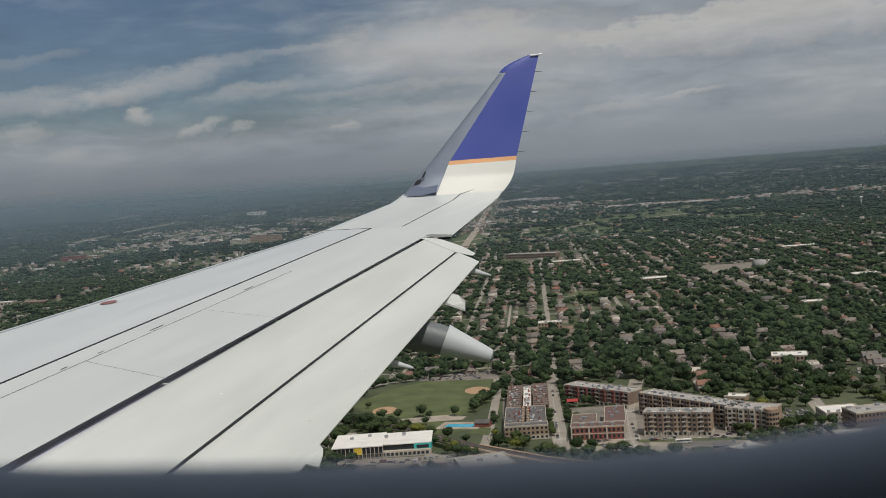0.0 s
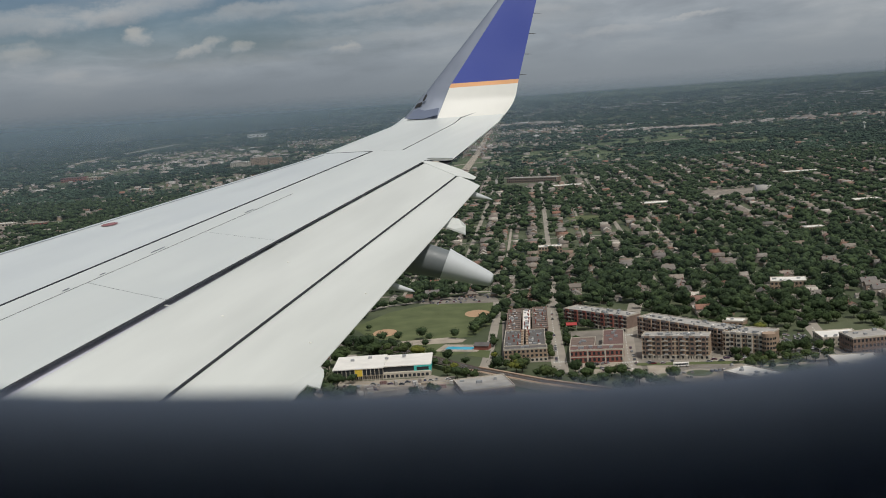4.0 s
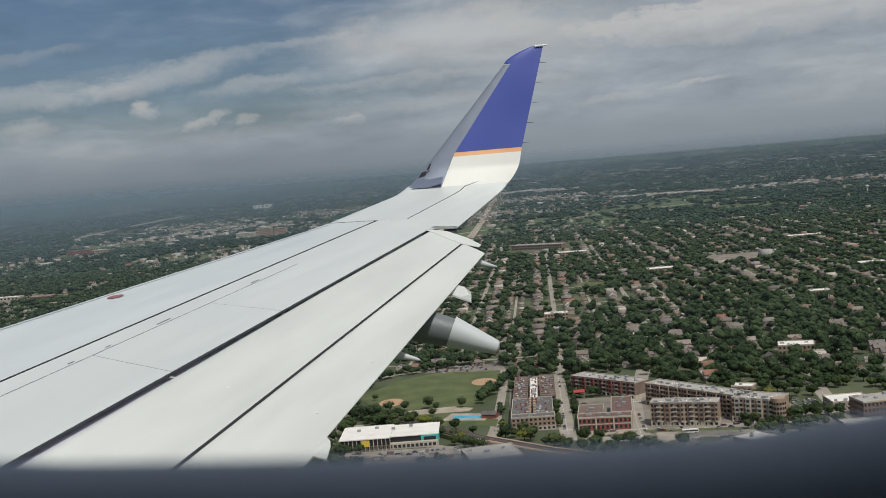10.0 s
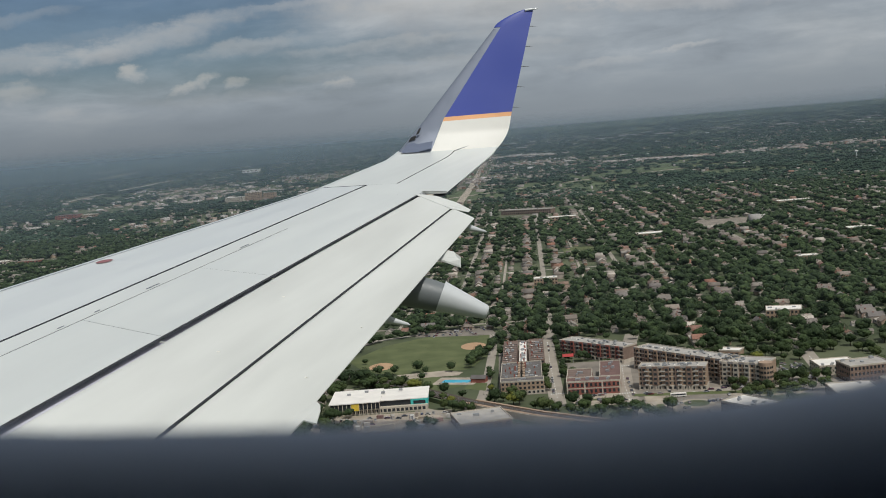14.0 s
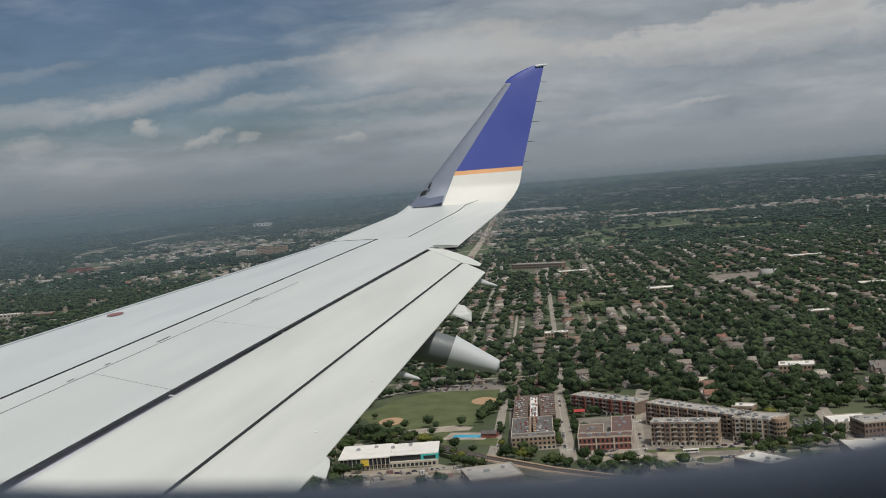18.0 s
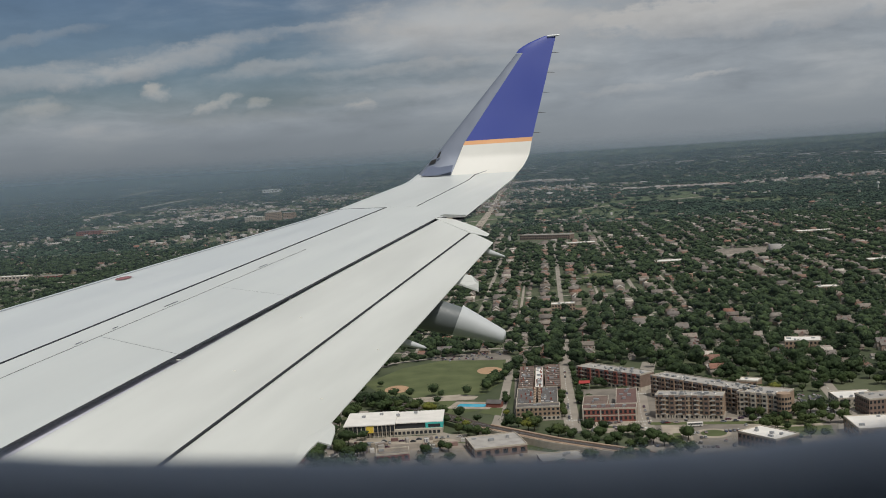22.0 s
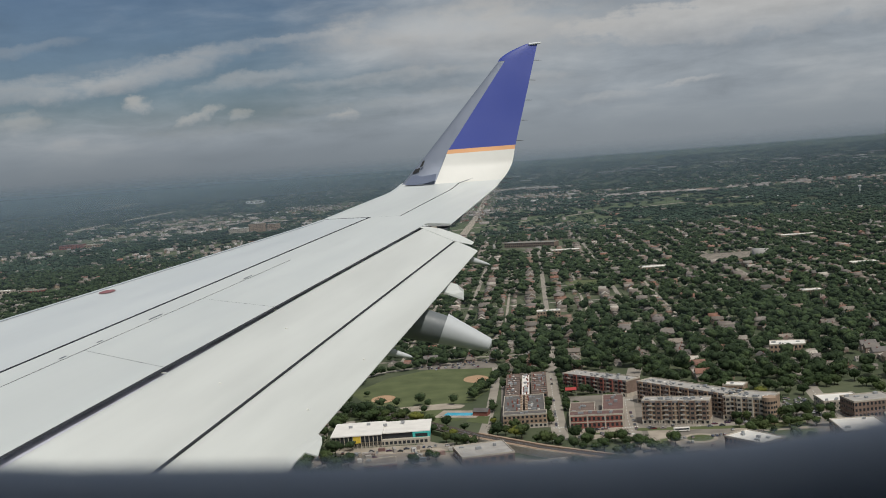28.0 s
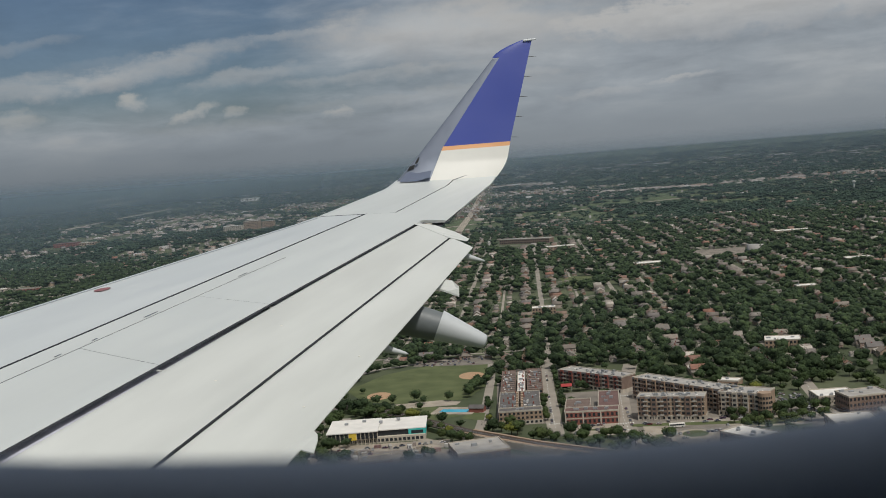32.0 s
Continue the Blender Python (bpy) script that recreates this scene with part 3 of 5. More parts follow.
spindle("navigation_light", P(1.07, 11.36, 1.215), P(1.20, 11.36, 1.226), 0.014, 0.010, M_GLASS, winglet, "white light at the tip", tip=0.3, seg=10)
FILLET = [(-0.231, -0.126), (-0.163, -0.043), (-0.114, -0.033), (-0.063, -0.051), (0.082, -0.030), (0.063, -0.096), (-0.074, -0.128)]
nf = len(FILLET)
fv = [P(x, y, z) for y in (10.86, 10.90) for x, z in FILLET]
part("root_fillet", poly_mesh("root_fillet", fv, [tuple(range(nf)), tuple(range(2 * nf - 1, nf - 1, -1))] + [(i, (i + 1) % nf, nf + (i + 1) % nf, nf + i) for i in range(nf)], M_SLATE), winglet, "blue-grey fillet at the winglet foot")
spindle("aileron_seam", P(0.293, 10.90, -0.131), P(0.434, 10.90, -0.089), 0.0045, 0.0035, M_FAIRD, winglet, "thin dark seam", tip=0.05, seg=6, rings=2)
plate("light_lens", [(-0.151, 10.985, -0.014), (-0.128, 10.985, 0.018), (-0.078, 10.98, 0.034), (-0.090, 10.98, 0.008)], 0.012, M_WICK, winglet, "black lens at the winglet root")
plate("light_lens", [(-0.074, 10.985, 0.050), (-0.046, 10.985, 0.098), (-0.029, 10.98, 0.106), (-0.050, 10.98, 0.060)], 0.012, M_WICK, winglet, "black lens at the winglet root")
for k in range(5):
    z = 0.26 + 0.20 * k
    x = wl_tail(z)
    spindle("static_wick", P(x, 11.12 + 0.28 * z, z), P(x + 0.085, 11.12 + 0.28 * z, z - 0.005), 0.0036, 0.0026, M_WICK, winglet, tip=0.1, seg=6, rings=2)
for (xa, za), (xb, zb), y in (((0.740, -0.112), (0.857, -0.110), 11.0), ((0.690, -0.147), (0.805, -0.147), 10.85), ((0.612, -0.201), (0.709, -0.198), 10.6)):
    spindle("static_wick", P(xa, y, za), P(xb, y, zb), 0.0042, 0.003, M_WICK, wing, tip=0.1, seg=6, rings=2)

# ---- the cabin window round the lens ----
surround = thing("window_surround", "dark grey plastic aircraft window surround, out of focus", "window", BASE)


def ring(dx, y, a, b, n=72, power=3.0, cz=0.0):
    r = []
    for i in range(n):
        g = 2 * math.pi * i / n
        c, s = math.cos(g), math.sin(g)
        r.append((dx + a * math.copysign(abs(c) ** (2 / power), c), y, cz + b * math.copysign(abs(s) ** (2 / power), s)))
    return r


LX, LZ = -0.015, 0.1409
loops = [ring(LX, 0.172, 0.196, 0.186, cz=LZ), ring(LX, 0.160, 0.184, 0.172, cz=LZ)]
for g in range(0, 91, 15):
    c_, s_ = 0.016 * (1 - math.cos(radians(g))), 0.016 * math.sin(radians(g))
    loops.append(ring(LX, 0.150 - s_, 0.182 + c_, 0.170 + c_, cz=LZ))
loops += [ring(LX, 0.132, 0.206, 0.196, cz=LZ), ring(LX, 0.10, 0.214, 0.206, cz=LZ), ring(LX, 0.06, 0.24, 0.235, cz=LZ)]
vs, fs = [v for r in loops for v in r], []
for j in range(len(loops) - 1):
    for i in range(72):
        fs.append((j * 72 + i, j * 72 + (i + 1) % 72, (j + 1) * 72 + (i + 1) % 72, (j + 1) * 72 + i))
part("lip", poly_mesh("lip", vs, fs, M_TRIM, True), surround, "rounded dark lip")
# wall panel round the lip; an unseen cabin shell behind the lens lets light in only by the window
wall = thing("cabin_wall", "plain grey unseen cabin shell behind the lens", "wall", BASE, kind="structure")
outer = [(LX + 0.46 * math.cos(2 * math.pi * i / 72), 0.06, LZ + 0.44 * math.sin(2 * math.pi * i / 72)) for i in range(72)]
inner = ring(LX, 0.058, 0.238, 0.233, cz=LZ)
part("side_panel", poly_mesh("side_panel", inner + outer, [(i, (i + 1) % 72, 72 + (i + 1) % 72, 72 + i) for i in range(72)], M_WALL), wall)
back = [(x, -1.3, z) for x, _, z in outer]
part("shell", poly_mesh("shell", outer + back, [(i, (i + 1) % 72, 72 + (i + 1) % 72, 72 + i) for i in range(72)] + [tuple(range(72, 144))], M_WALL), wall)

# the plain side of the aircraft, open at this window only
FY, FZ, FR, NA, NX = -1.35, -0.35, 1.6, 96, 60
fv, ff = [], []
for i in range(NX + 1):
    for k in range(NA):
        g = 2 * math.pi * k / NA
        fv.append((-9.0 + 13.0 * i / NX, FY + FR * math.cos(g), FZ + FR * math.sin(g)))
for i in range(NX):
    for k in range(NA):
        f = (i * NA + k, i * NA + (k + 1) % NA, (i + 1) * NA + (k + 1) % NA, (i + 1) * NA + k)
        c = sum((Vector(fv[q]) for q in f), Vector()) / 4
        if not (c.y > 0 and abs(c.x - LX) < 0.42 and abs(c.z - LZ) < 0.40):
            ff.append(f)
part("fuselage", fast_mesh("fuselage", fv, ff, M_SKIN, True), wall, "pale grey outer side of the aircraft")

# ---- the land ----
FLAT, REACH = 3000.0, 1930.0


def land(x, y):
    """Place and size of what stands at x, y: past the flat all is drawn in and shrunk to look right from the eye."""
    r = math.hypot(x, y)
    if r <= FLAT:
        return x, y, 0.0, 1.0
    d = FLAT + REACH * (1 - FLAT / r)
    k = d / r
    return x * k, y * k, EYE - EYE * k, k


rings_, spokes = [0.0, 120, 400, 700, 1000, 1400, 1800, 2300, 2700, 3000] + [3000 * 1.0291 ** i for i in range(1, 124)] + [102000 * 1.5 ** i for i in range(1, 9)], 300
gv, gf = [], []
for i, r in enumerate(rings_):
    for k in range(spokes):
        g = 2 * math.pi * k / spokes
        gv.append(land(r * math.sin(g), r * math.cos(g))[:3])
for i in range(len(rings_) - 1):
    for k in range(spokes):
        gf.append((i * spokes + k, (i + 1) * spokes + k, (i + 1) * spokes + (k + 1) % spokes, i * spokes + (k + 1) % spokes))
tagged(new("ground", fast_mesh("ground", gv, gf, M_GROUND, True)), "flat suburban land of lawns and yards", "ground", kind="structure")

TURN = radians(-5)
GE, GN = Vector((math.cos(TURN), math.sin(TURN))), Vector((-math.sin(TURN), math.cos(TURN)))   # along the cross streets, along the streets


def grid(e, n):
    v = GE * e + GN * n
    return v.x, v.y


SEGS, FOOT = [], []


def strip(name, pts, width, z, material, label, category, kind="structure"):
    """A road or path as a flat strip along points."""
    verts, faces = [], []
    SEGS.extend((*a, *b, width / 2) for a, b in zip(pts, pts[1:]))
    fine_ = []
    for (xa, ya), (xb, yb) in zip(pts, pts[1:]):
        n = max(1, int(math.hypot(xb - xa, yb - ya) / 120))
        fine_ += [(xa + (xb - xa) * i / n, ya + (yb - ya) * i / n) for i in range(n)]
    fine_.append(pts[-1])
    for i, (x, y) in enumerate(fine_):
        xa, ya = fine_[max(0, i - 1)]
        xb, yb = fine_[min(len(fine_) - 1, i + 1)]
        d = Vector((xb - xa, yb - ya)).normalized()
        for s in (-1, 1):
            px_, py_, pz_, k = land(x - d.y * s * width / 2, y + d.x * s * width / 2)
            verts.append((px_, py_, pz_ + z * max(k, 0.3)))
    for i in range(len(fine_) - 1):
        faces.append((2 * i, 2 * i + 1, 2 * i + 3, 2 * i + 2))
    return tagged(new(name, poly_mesh(name, verts, faces, material)), label, category, kind=kind)


def patch(name, pts, z, material, label, category):
    verts = [(*land(x, y)[:2], land(x, y)[2] + z) for x, y in pts]
    return tagged(new(name, poly_mesh(name, verts, [tuple(range(len(pts)))], material)), label, category, kind="structure")


def disc(name, x, y, r, z, material, label, category, n=24, squash=1.0):
    return patch(name, [(x + r * math.cos(2 * math.pi * i / n), y + r * squash * math.sin(2 * math.pi * i / n)) for i in range(n)], z, material, label, category)


# zones without houses: (x, y, half length, half width, angle)
KEEP = []


def keep(x, y, a, b, ang=0.0):
    KEEP.append((x, y, a, b, math.cos(radians(ang)), math.sin(radians(ang))))


def free(x, y, pad=0.0):
    for cx, cy, a, b, c, s in KEEP:
        dx, dy = x - cx, y - cy
        if abs(dx * c + dy * s) < a + pad and abs(-dx * s + dy * c) < b + pad:
            return False
    return True


keep(170, 800, 235, 125, -5)        # the town centre
keep(100, 940, 90, 110, -5)
keep(220, 900, 80, 40, -5)
keep(-10, 1030, 75, 100, -5)
keep(440, 830, 90, 60, -5)
keep(-145, 945, 16, 45, -5)
keep(-515, 718, 60, 22, -4)
keep(-315, 1340, 50, 110, -8)
keep(-135, 1065, 55, 60, -5)
keep(338, 1062, 30, 28, -16)         # a school among trees
keep(535, 2010, 62, 100, -5)         # a cleared lot
keep(235, 1765, 32, 62, -5)         # a small park
keep(230, 2570, 80, 75, -5)
keep(-890, 2400, 110, 70, -8)        # yards among the woods
keep(270, 2700, 110, 70, -5)        # a square green

EXTRA = ((345, 1860, 46, 30, 9), (640, 1700, 40, 26, 8), (250, 2350, 60, 30, 9), (720, 2300, 70, 30, 8), (130, 1420, 30, 18, 8), (470, 1420, 26, 18, 9))
for x, y, l, d, h in EXTRA:
    keep(x + l / 2, y + d / 2, l / 2 + 6, d / 2 + 12, -5)
# streets
STREETS = [19 + 105 * k for k in range(-14, 22)]
for e in STREETS:
    n0 = 1165 if -200 < e < 140 else (1040 if e < 330 and e > 0 else 640)
    strip("road", [grid(e, n0), grid(e, 3000)], 6.2, 0.10, M_ROAD, "long straight residential street between trees", "street")
    strip("road", [grid(e + 52, n0), grid(e + 52, 2600)], 3.4, 0.08, M_ALLEY, "pale concrete alley behind houses", "alley")
CROSS = [1165 + 205 * k for k in range(9)]
for n in CROSS:
    strip("road", [grid(-0.42 * n - 200, n), grid(0.46 * n + 200, n)], 6.4, 0.12, M_ROAD, "cross street through the houses", "street")
TOWN0 = len(SEGS)
strip("road", [(86, 790), (91, 860), (97, 945), (105, 1039), (117, 1130)], 12, 0.14, M_ROAD, "wide street with trees along it", "street")
strip("road", [(117, 1130), (157, 1573), (230, 2400)], 6.5, 0.14, M_ROAD, "long tree-lined street", "street")
strip("road", [(129, 700), (134, 742), (141, 829), (153, 913), (167, 964), (185, 1040)], 13, 0.14, M_ROAD, "town street beside brick flats", "street")
strip("road", [(31, 822), (35, 850), (43, 921), (52, 1011), (58, 1100)], 7.5, 0.14, M_ROAD, "street beside the playing field", "street")
strip("road", [(165, 800), (271, 800), (330, 815), (560, 770)], 15, 0.13, M_ROAD, "main street of the town centre", "street")
strip("road", [(246, 690), (285, 800), (306, 924), (330, 1030)], 12, 0.15, M_ROAD, "street leading out of the centre", "street")
strip("road", [(-130, 1000), (-60, 1115), (40, 1150), (330, 1120)], 8, 0.13, M_ROAD, "street behind the playing field", "street")
strip("road", [(40, 2819), (189, 2809)], 12, 0.3, M_WALK, "far pale cross road", "street")
AVENUE = [(78, 2900), (88, 3175), (170, 4200), (357, 6892), (520, 9500)]
strip("road", AVENUE, 24, 3.0, M_WALK, "far straight avenue", "street")
strip("road", [(-700, 2600), (-150, 3300), (600, 4000), (2200, 5000)], 24, 2.0, M_WALK, "far diagonal road", "street")
# paving and car parks
patch("pavement", [(128, 690), (138, 798), (222, 800), (300, 805), (430, 790), (430, 690)], 0.02, M_LOT, "worn asphalt between the shops", "pavement")
patch("pavement", [(140, 700), (150, 805), (260, 800), (250, 690)], 0.05, M_WALK, "pale paved square with parked cars", "pavement")
patch("car_park", [(158, 712), (168, 790), (208, 792), (196, 716)], 0.09, M_LOT, "asphalt car park", "car park")
patch("car_park", [(268, 716), (280, 790), (300, 800), (420, 780), (420, 700)], 0.07, M_LOT, "asphalt car park behind shops", "car park")
patch("car_park", [(-95, 795), (-90, 815), (10, 808), (8, 785)], 0.07, M_WALK, "pale concrete forecourt of the school", "car park")
patch("car_park", [(-60, 745), (-66, 772), (5, 768), (10, 740)], 0.05, M_LOT, "worn asphalt yard below the railway", "car park")
patch("pavement", [(96, 800), (108, 935), (215, 925), (260, 880), (272, 800)], 0.05, M_LOT, "paved courts between the flats", "pavement")
patch("pavement", [(46, 836), (58, 1020), (97, 1016), (84, 832)], 0.05, M_LOT, "paving between the terraces", "pavement")
patch("pavement", [(-28, 925), (-34, 943), (6, 946), (22, 934), (18, 922)], 0.19, M_WALK, "pale sandy court beside the playing field", "pavement")
patch("car_park", [(62, 1032), (66, 1062), (98, 1058), (95, 1028)], 0.07, M_LOT, "asphalt court behind the terraces", "car park")
patch("pavement", [(-150, 690), (-140, 790), (-20, 790), (10, 780), (120, 705), (118, 690)], 0.03, M_DIRT, "gravel and concrete yards below the railway", "pavement")
patch("pavement", [(96, 788), (97, 822), (136, 820), (134, 780)], 0.08, M_WALK, "pale forecourt of the shops", "pavement")
patch("car_park", [(-20, 1118), (-16, 1150), (56, 1140), (62, 1098), (40, 1100)], 0.07, M_LOT, "car park behind the playing field", "car park")
LANES = ([(134, 742), (141, 829), (153, 913), (167, 964)], [(88, 815), (91, 860), (97, 945), (105, 1039)], [(175, 800), (271, 800), (330, 815)], [(262, 740), (285, 800), (300, 890)])
for pts in LANES:
    for (xa, ya), (xb, yb) in zip(pts, pts[1:]):
        n = int(math.hypot(xb - xa, yb - ya) / 9)
        for k in range(n):
            p, q = k / n, (k + 0.4) / n
            strip("lane_line", [(xa + (xb - xa) * p, ya + (yb - ya) * p), (xa + (xb - xa) * q, ya + (yb - ya) * q)], 0.5, 0.2, M_LINE, "worn white dash on the town street", "road marking")
for x, y, dx in ((134.0, 792, 1), (139.5, 812, 1), (90.5, 828, 1), (152, 905, 1), (283, 788, 1)):
    for k in range(7):
        strip("crossing_bar", [(x - 5.4 + 1.8 * k, y - 1.6), (x - 5.4 + 1.8 * k, y + 1.6)], 0.7, 0.21, M_LINE, "worn white crossing bar", "road marking")
for pts in ([(142, 800), (143, 808), (200, 796), (262, 782), (262, 776), (205, 786)], [(150, 744), (153, 772), (158, 772), (156, 744)], [(212, 752), (216, 772), (262, 768), (256, 742)], [(104, 800), (105, 805), (133, 800), (132, 795)], [(20, 872), (27, 890), (40, 884), (37, 858)], [(-14, 868), (-40, 925), (0, 925), (20, 880)]):
    patch("lawn", pts, 0.17, M_GRASS, "small mown lawn in the centre", "lawn")
disc("lawn", 180, 766, 9, 0.19, M_GRASS, "round planted island in the square", "lawn")
disc("pavement", 180, 766, 12, 0.13, M_WALK, "pale kerb round the planted island", "pavement", squash=1.1)
# playing field
patch("playing_field", [(-80, 1020), (-48, 1085), (-6, 1116), (34, 1136), (58, 1090), (52, 1010), (28, 943), (-25, 939), (-62, 965)], 0.06, M_GRASS, "mown green playing field", "field")
disc("ball_diamond", -49, 985, 11, 0.12, M_SAND, "tan clay ball diamond", "ball diamond", squash=1.5)
disc("ball_diamond", 36, 1046, 12, 0.12, M_SAND, "tan clay ball diamond", "ball diamond", squash=1.5)
patch("playing_field", [(-190, 1010), (-186, 1120), (-95, 1118), (-92, 1008)], 0.06, M_GRASS, "green park with ball diamonds", "field")
disc("ball_diamond", -113, 1023, 10, 0.12, M_SAND, "tan clay ball diamond", "ball diamond", squash=1.4)
disc("ball_diamond", -165, 1100, 10, 0.12, M_SAND, "tan clay ball diamond", "ball diamond", squash=1.4)
patch("tennis_court", [(-150, 1085), (-148, 1118), (-112, 1117), (-113, 1084)], 0.12, M_TENNIS, "dull green tennis courts", "tennis court")
strip("road", [(-480, 700), (-394, 1087), (-307, 1944), (-180, 3000)], 15, 0.14, M_ROAD, "wide straight boulevard", "street")
patch("lawn", [(206, 790), (210, 814), (250, 816), (264, 800), (258, 776), (230, 774)], 0.12, M_GRASS, "small green park with trees", "lawn")
patch("bare_lot", [(478, 1990), (500, 2116), (600, 2107), (545, 1915)], 0.17, M_DIRT, "bare brown cleared lot", "lot")
patch("lawn", [(208, 1712), (215, 1834), (266, 1822), (258, 1705)], 0.17, M_GRASS, "sunny green park among trees", "lawn")
patch("lawn", [(181, 2649), (195, 2760), (357, 2770), (340, 2640)], 0.17, M_GRASS2, "square green field", "field")
rng = random.Random(5)
FIELDS = []
for x0, y0, a, b in ((420, 3750, 170, 330), (760, 4300, 240, 330), (150, 3450, 90, 170), (560, 3300, 110, 130), (1050, 3700, 130, 190)):
    patch("meadow", [(x0 - a, y0 - b), (x0 - a * 1.1, y0 + b), (x0 + a, y0 + b * 0.9), (x0 + a * 1.05, y0 - b)], 0.6, M_GRASS2, "far pale green golf course", "field")
    FIELDS.append((x0, y0, a, b))
for k in range(12):
    x, y = rng.uniform(-300, 1900), rng.uniform(3300, 5200)
    a, b = rng.uniform(40, 150), rng.uniform(60, 170)
    patch("meadow", [(x - a, y - b), (x - a * 1.1, y + b), (x + a, y + b * 0.9), (x + a * 1.05, y - b)], 0.6, rng.choice([M_GRASS, M_GRASS2, M_GRASS2]), "far pale green meadow", "field")
    FIELDS.append((x, y, a, b))


# ---- buildings ----
WINDOW = box("window", -0.75, 0.75, -0.06, 0.02, -0.85, 0.85, M_PANE)
UNIT = box("roof_unit", -1.4, 1.4, -1.0, 1.0, 0, 1.5, M_METAL, 0.08)


SKYLIGHT = box("roof_unit", -1.4, 1.4, -1.0, 1.0, 0, 0.9, M_MEMB, 0.08)


def pitched(l, w, h, rise, over=0.5):
    """Walls and a gable roof, ridge along local x, centred."""
    a, b = l / 2, w / 2
    wv = [(-a, -b, 0), (a, -b, 0), (a, b, 0), (-a, b, 0), (-a, -b, h), (a, -b, h), (a, b, h), (-a, b, h), (-a, 0, h + rise), (a, 0, h + rise)]
    wf = [(0, 1, 5, 4), (2, 3, 7, 6), (1, 2, 6, 9, 5), (3, 0, 4, 8, 7)]
    a, b, q = a + over, b + over, 0.22
    dz = over * rise / (w / 2)
    rv = [(-a, -b, h - dz), (a, -b, h - dz), (a, b, h - dz), (-a, b, h - dz), (-a, 0, h + rise), (a, 0, h + rise)]
    rv += [(x, y, z + q) for x, y, z in rv]
    rf = [(6, 7, 11, 10), (8, 9, 10, 11), (0, 4, 5, 1), (2, 5, 4, 3), (0, 1, 7, 6), (2, 3, 9, 8), (1, 5, 11, 7), (5, 2, 8, 11), (3, 4, 10, 9), (4, 0, 6, 10)]
    return wv, wf, rv, rf


def hipped(l, w, h, rise, over=0.6):
    a, b = l / 2, w / 2
    wv = [(-a, -b, 0), (a, -b, 0), (a, b, 0), (-a, b, 0), (-a, -b, h), (a, -b, h), (a, b, h), (-a, b, h)]
    wf = [(0, 1, 5, 4), (1, 2, 6, 5), (2, 3, 7, 6), (3, 0, 4, 7)]
    a, b = a + over, b + over
    rg = max(0.4, a - b)
    rv = [(-a, -b, h - 0.1), (a, -b, h - 0.1), (a, b, h - 0.1), (-a, b, h - 0.1), (-rg, 0, h + rise), (rg, 0, h + rise)]
    rf = [(0, 1, 5, 4), (2, 3, 4, 5), (1, 2, 5), (3, 0, 4), (3, 2, 1, 0)]
    return wv, wf, rv, rf


def block(name, label, category, x, y, ang, length, depth, height, wall_m, roof_m, floors=3, bays=8, sides="fl", base_m=None, units=2, cornice=True, group=""):
    """A flat-roofed building; its front runs along local x at y = 0 and looks to -y."""
    FOOT.append((x, y, math.cos(radians(ang)), math.sin(radians(ang)), length, depth))
    t = thing(name, label, category, pose(x, y, 0, 0, 0, ang), group)
    part("wall", box("wall", 0, length, 0, depth, 0, height, wall_m), t)
    part("roof", box("roof", 0.35, length - 0.35, 0.35, depth - 0.35, height, height + 0.25, roof_m), t)
    for a in ((0, length, -0.15, 0.35), (0, length, depth - 0.35, depth + 0.15)):
        part("parapet", box("parapet", a[0] - 0.15, a[1] + 0.15, a[2], a[3], height - 0.3, height + 0.9, M_STONE if cornice else wall_m), t)
    for a in ((-0.15, 0.35), (length - 0.35, length + 0.15)):
        part("parapet", box("parapet", a[0], a[1], 0.35, depth - 0.35, height - 0.3, height + 0.9, M_STONE if cornice else wall_m), t)
    if base_m:
        part("ground_floor", box("ground_floor", -0.2, length + 0.2, -0.25, depth + 0.2, 0, height / floors * 0.95, base_m), t)
    fh = height / floors
    for f in range(floors):
        for b in range(bays):
            ob = part("window", WINDOW, t, at=pose((b + 0.5) * length / bays, -0.02 if f or not base_m else -0.27, (f + 0.52) * fh))
            ob.scale = (0.85 * length / bays / 2.4, 1, fh / 3.3)
    if "l" in sides or "r" in sides:
        nb = max(2, round(depth / (length / bays)))
        for f in range(floors):
            for b in range(nb):
                if "l" in sides:
                    ob = part("window", WINDOW, t, at=pose(-0.02 if f or not base_m else -0.22, (b + 0.5) * depth / nb, (f + 0.52) * fh, 0, 0, -90))
                else:
                    ob = part("window", WINDOW, t, at=pose(length + 0.02 if f or not base_m else length + 0.22, (b + 0.5) * depth / nb, (f + 0.52) * fh, 0, 0, 90))
                ob.scale = (0.8 * depth / nb / 2.4, 1, fh / 3.3)
    rr = random.Random(int(x * 7 + y))
    for k in range(units):
        ob = part("roof_unit", UNIT, t, at=pose(rr.uniform(3, max(3.5, length - 3)), rr.uniform(2.5, max(3, depth - 2.5)), height + 0.25, 0, 0, 0))
        ob.scale = (rr.uniform(0.6, 1.5), rr.uniform(0.6, 1.3), rr.uniform(0.6, 1.2))
    return t


def balconies(t, length, floors, fh, step, first=1):
    """Small railed balconies along the front."""
    slab = box("balcony", -1.6, 1.6, -1.5, 0.0, 0, 0.15, M_STONE)
    rail = box("railing", -1.6, 1.6, -1.5, -1.42, 0.25, 1.1, M_RAILING)
    for f in range(first, floors):
        x = step / 2
        while x < length:
            b = part("balcony", slab, t, at=pose(x, 0, f * fh + 0.1))
            part("railing", rail, b)
            x += step


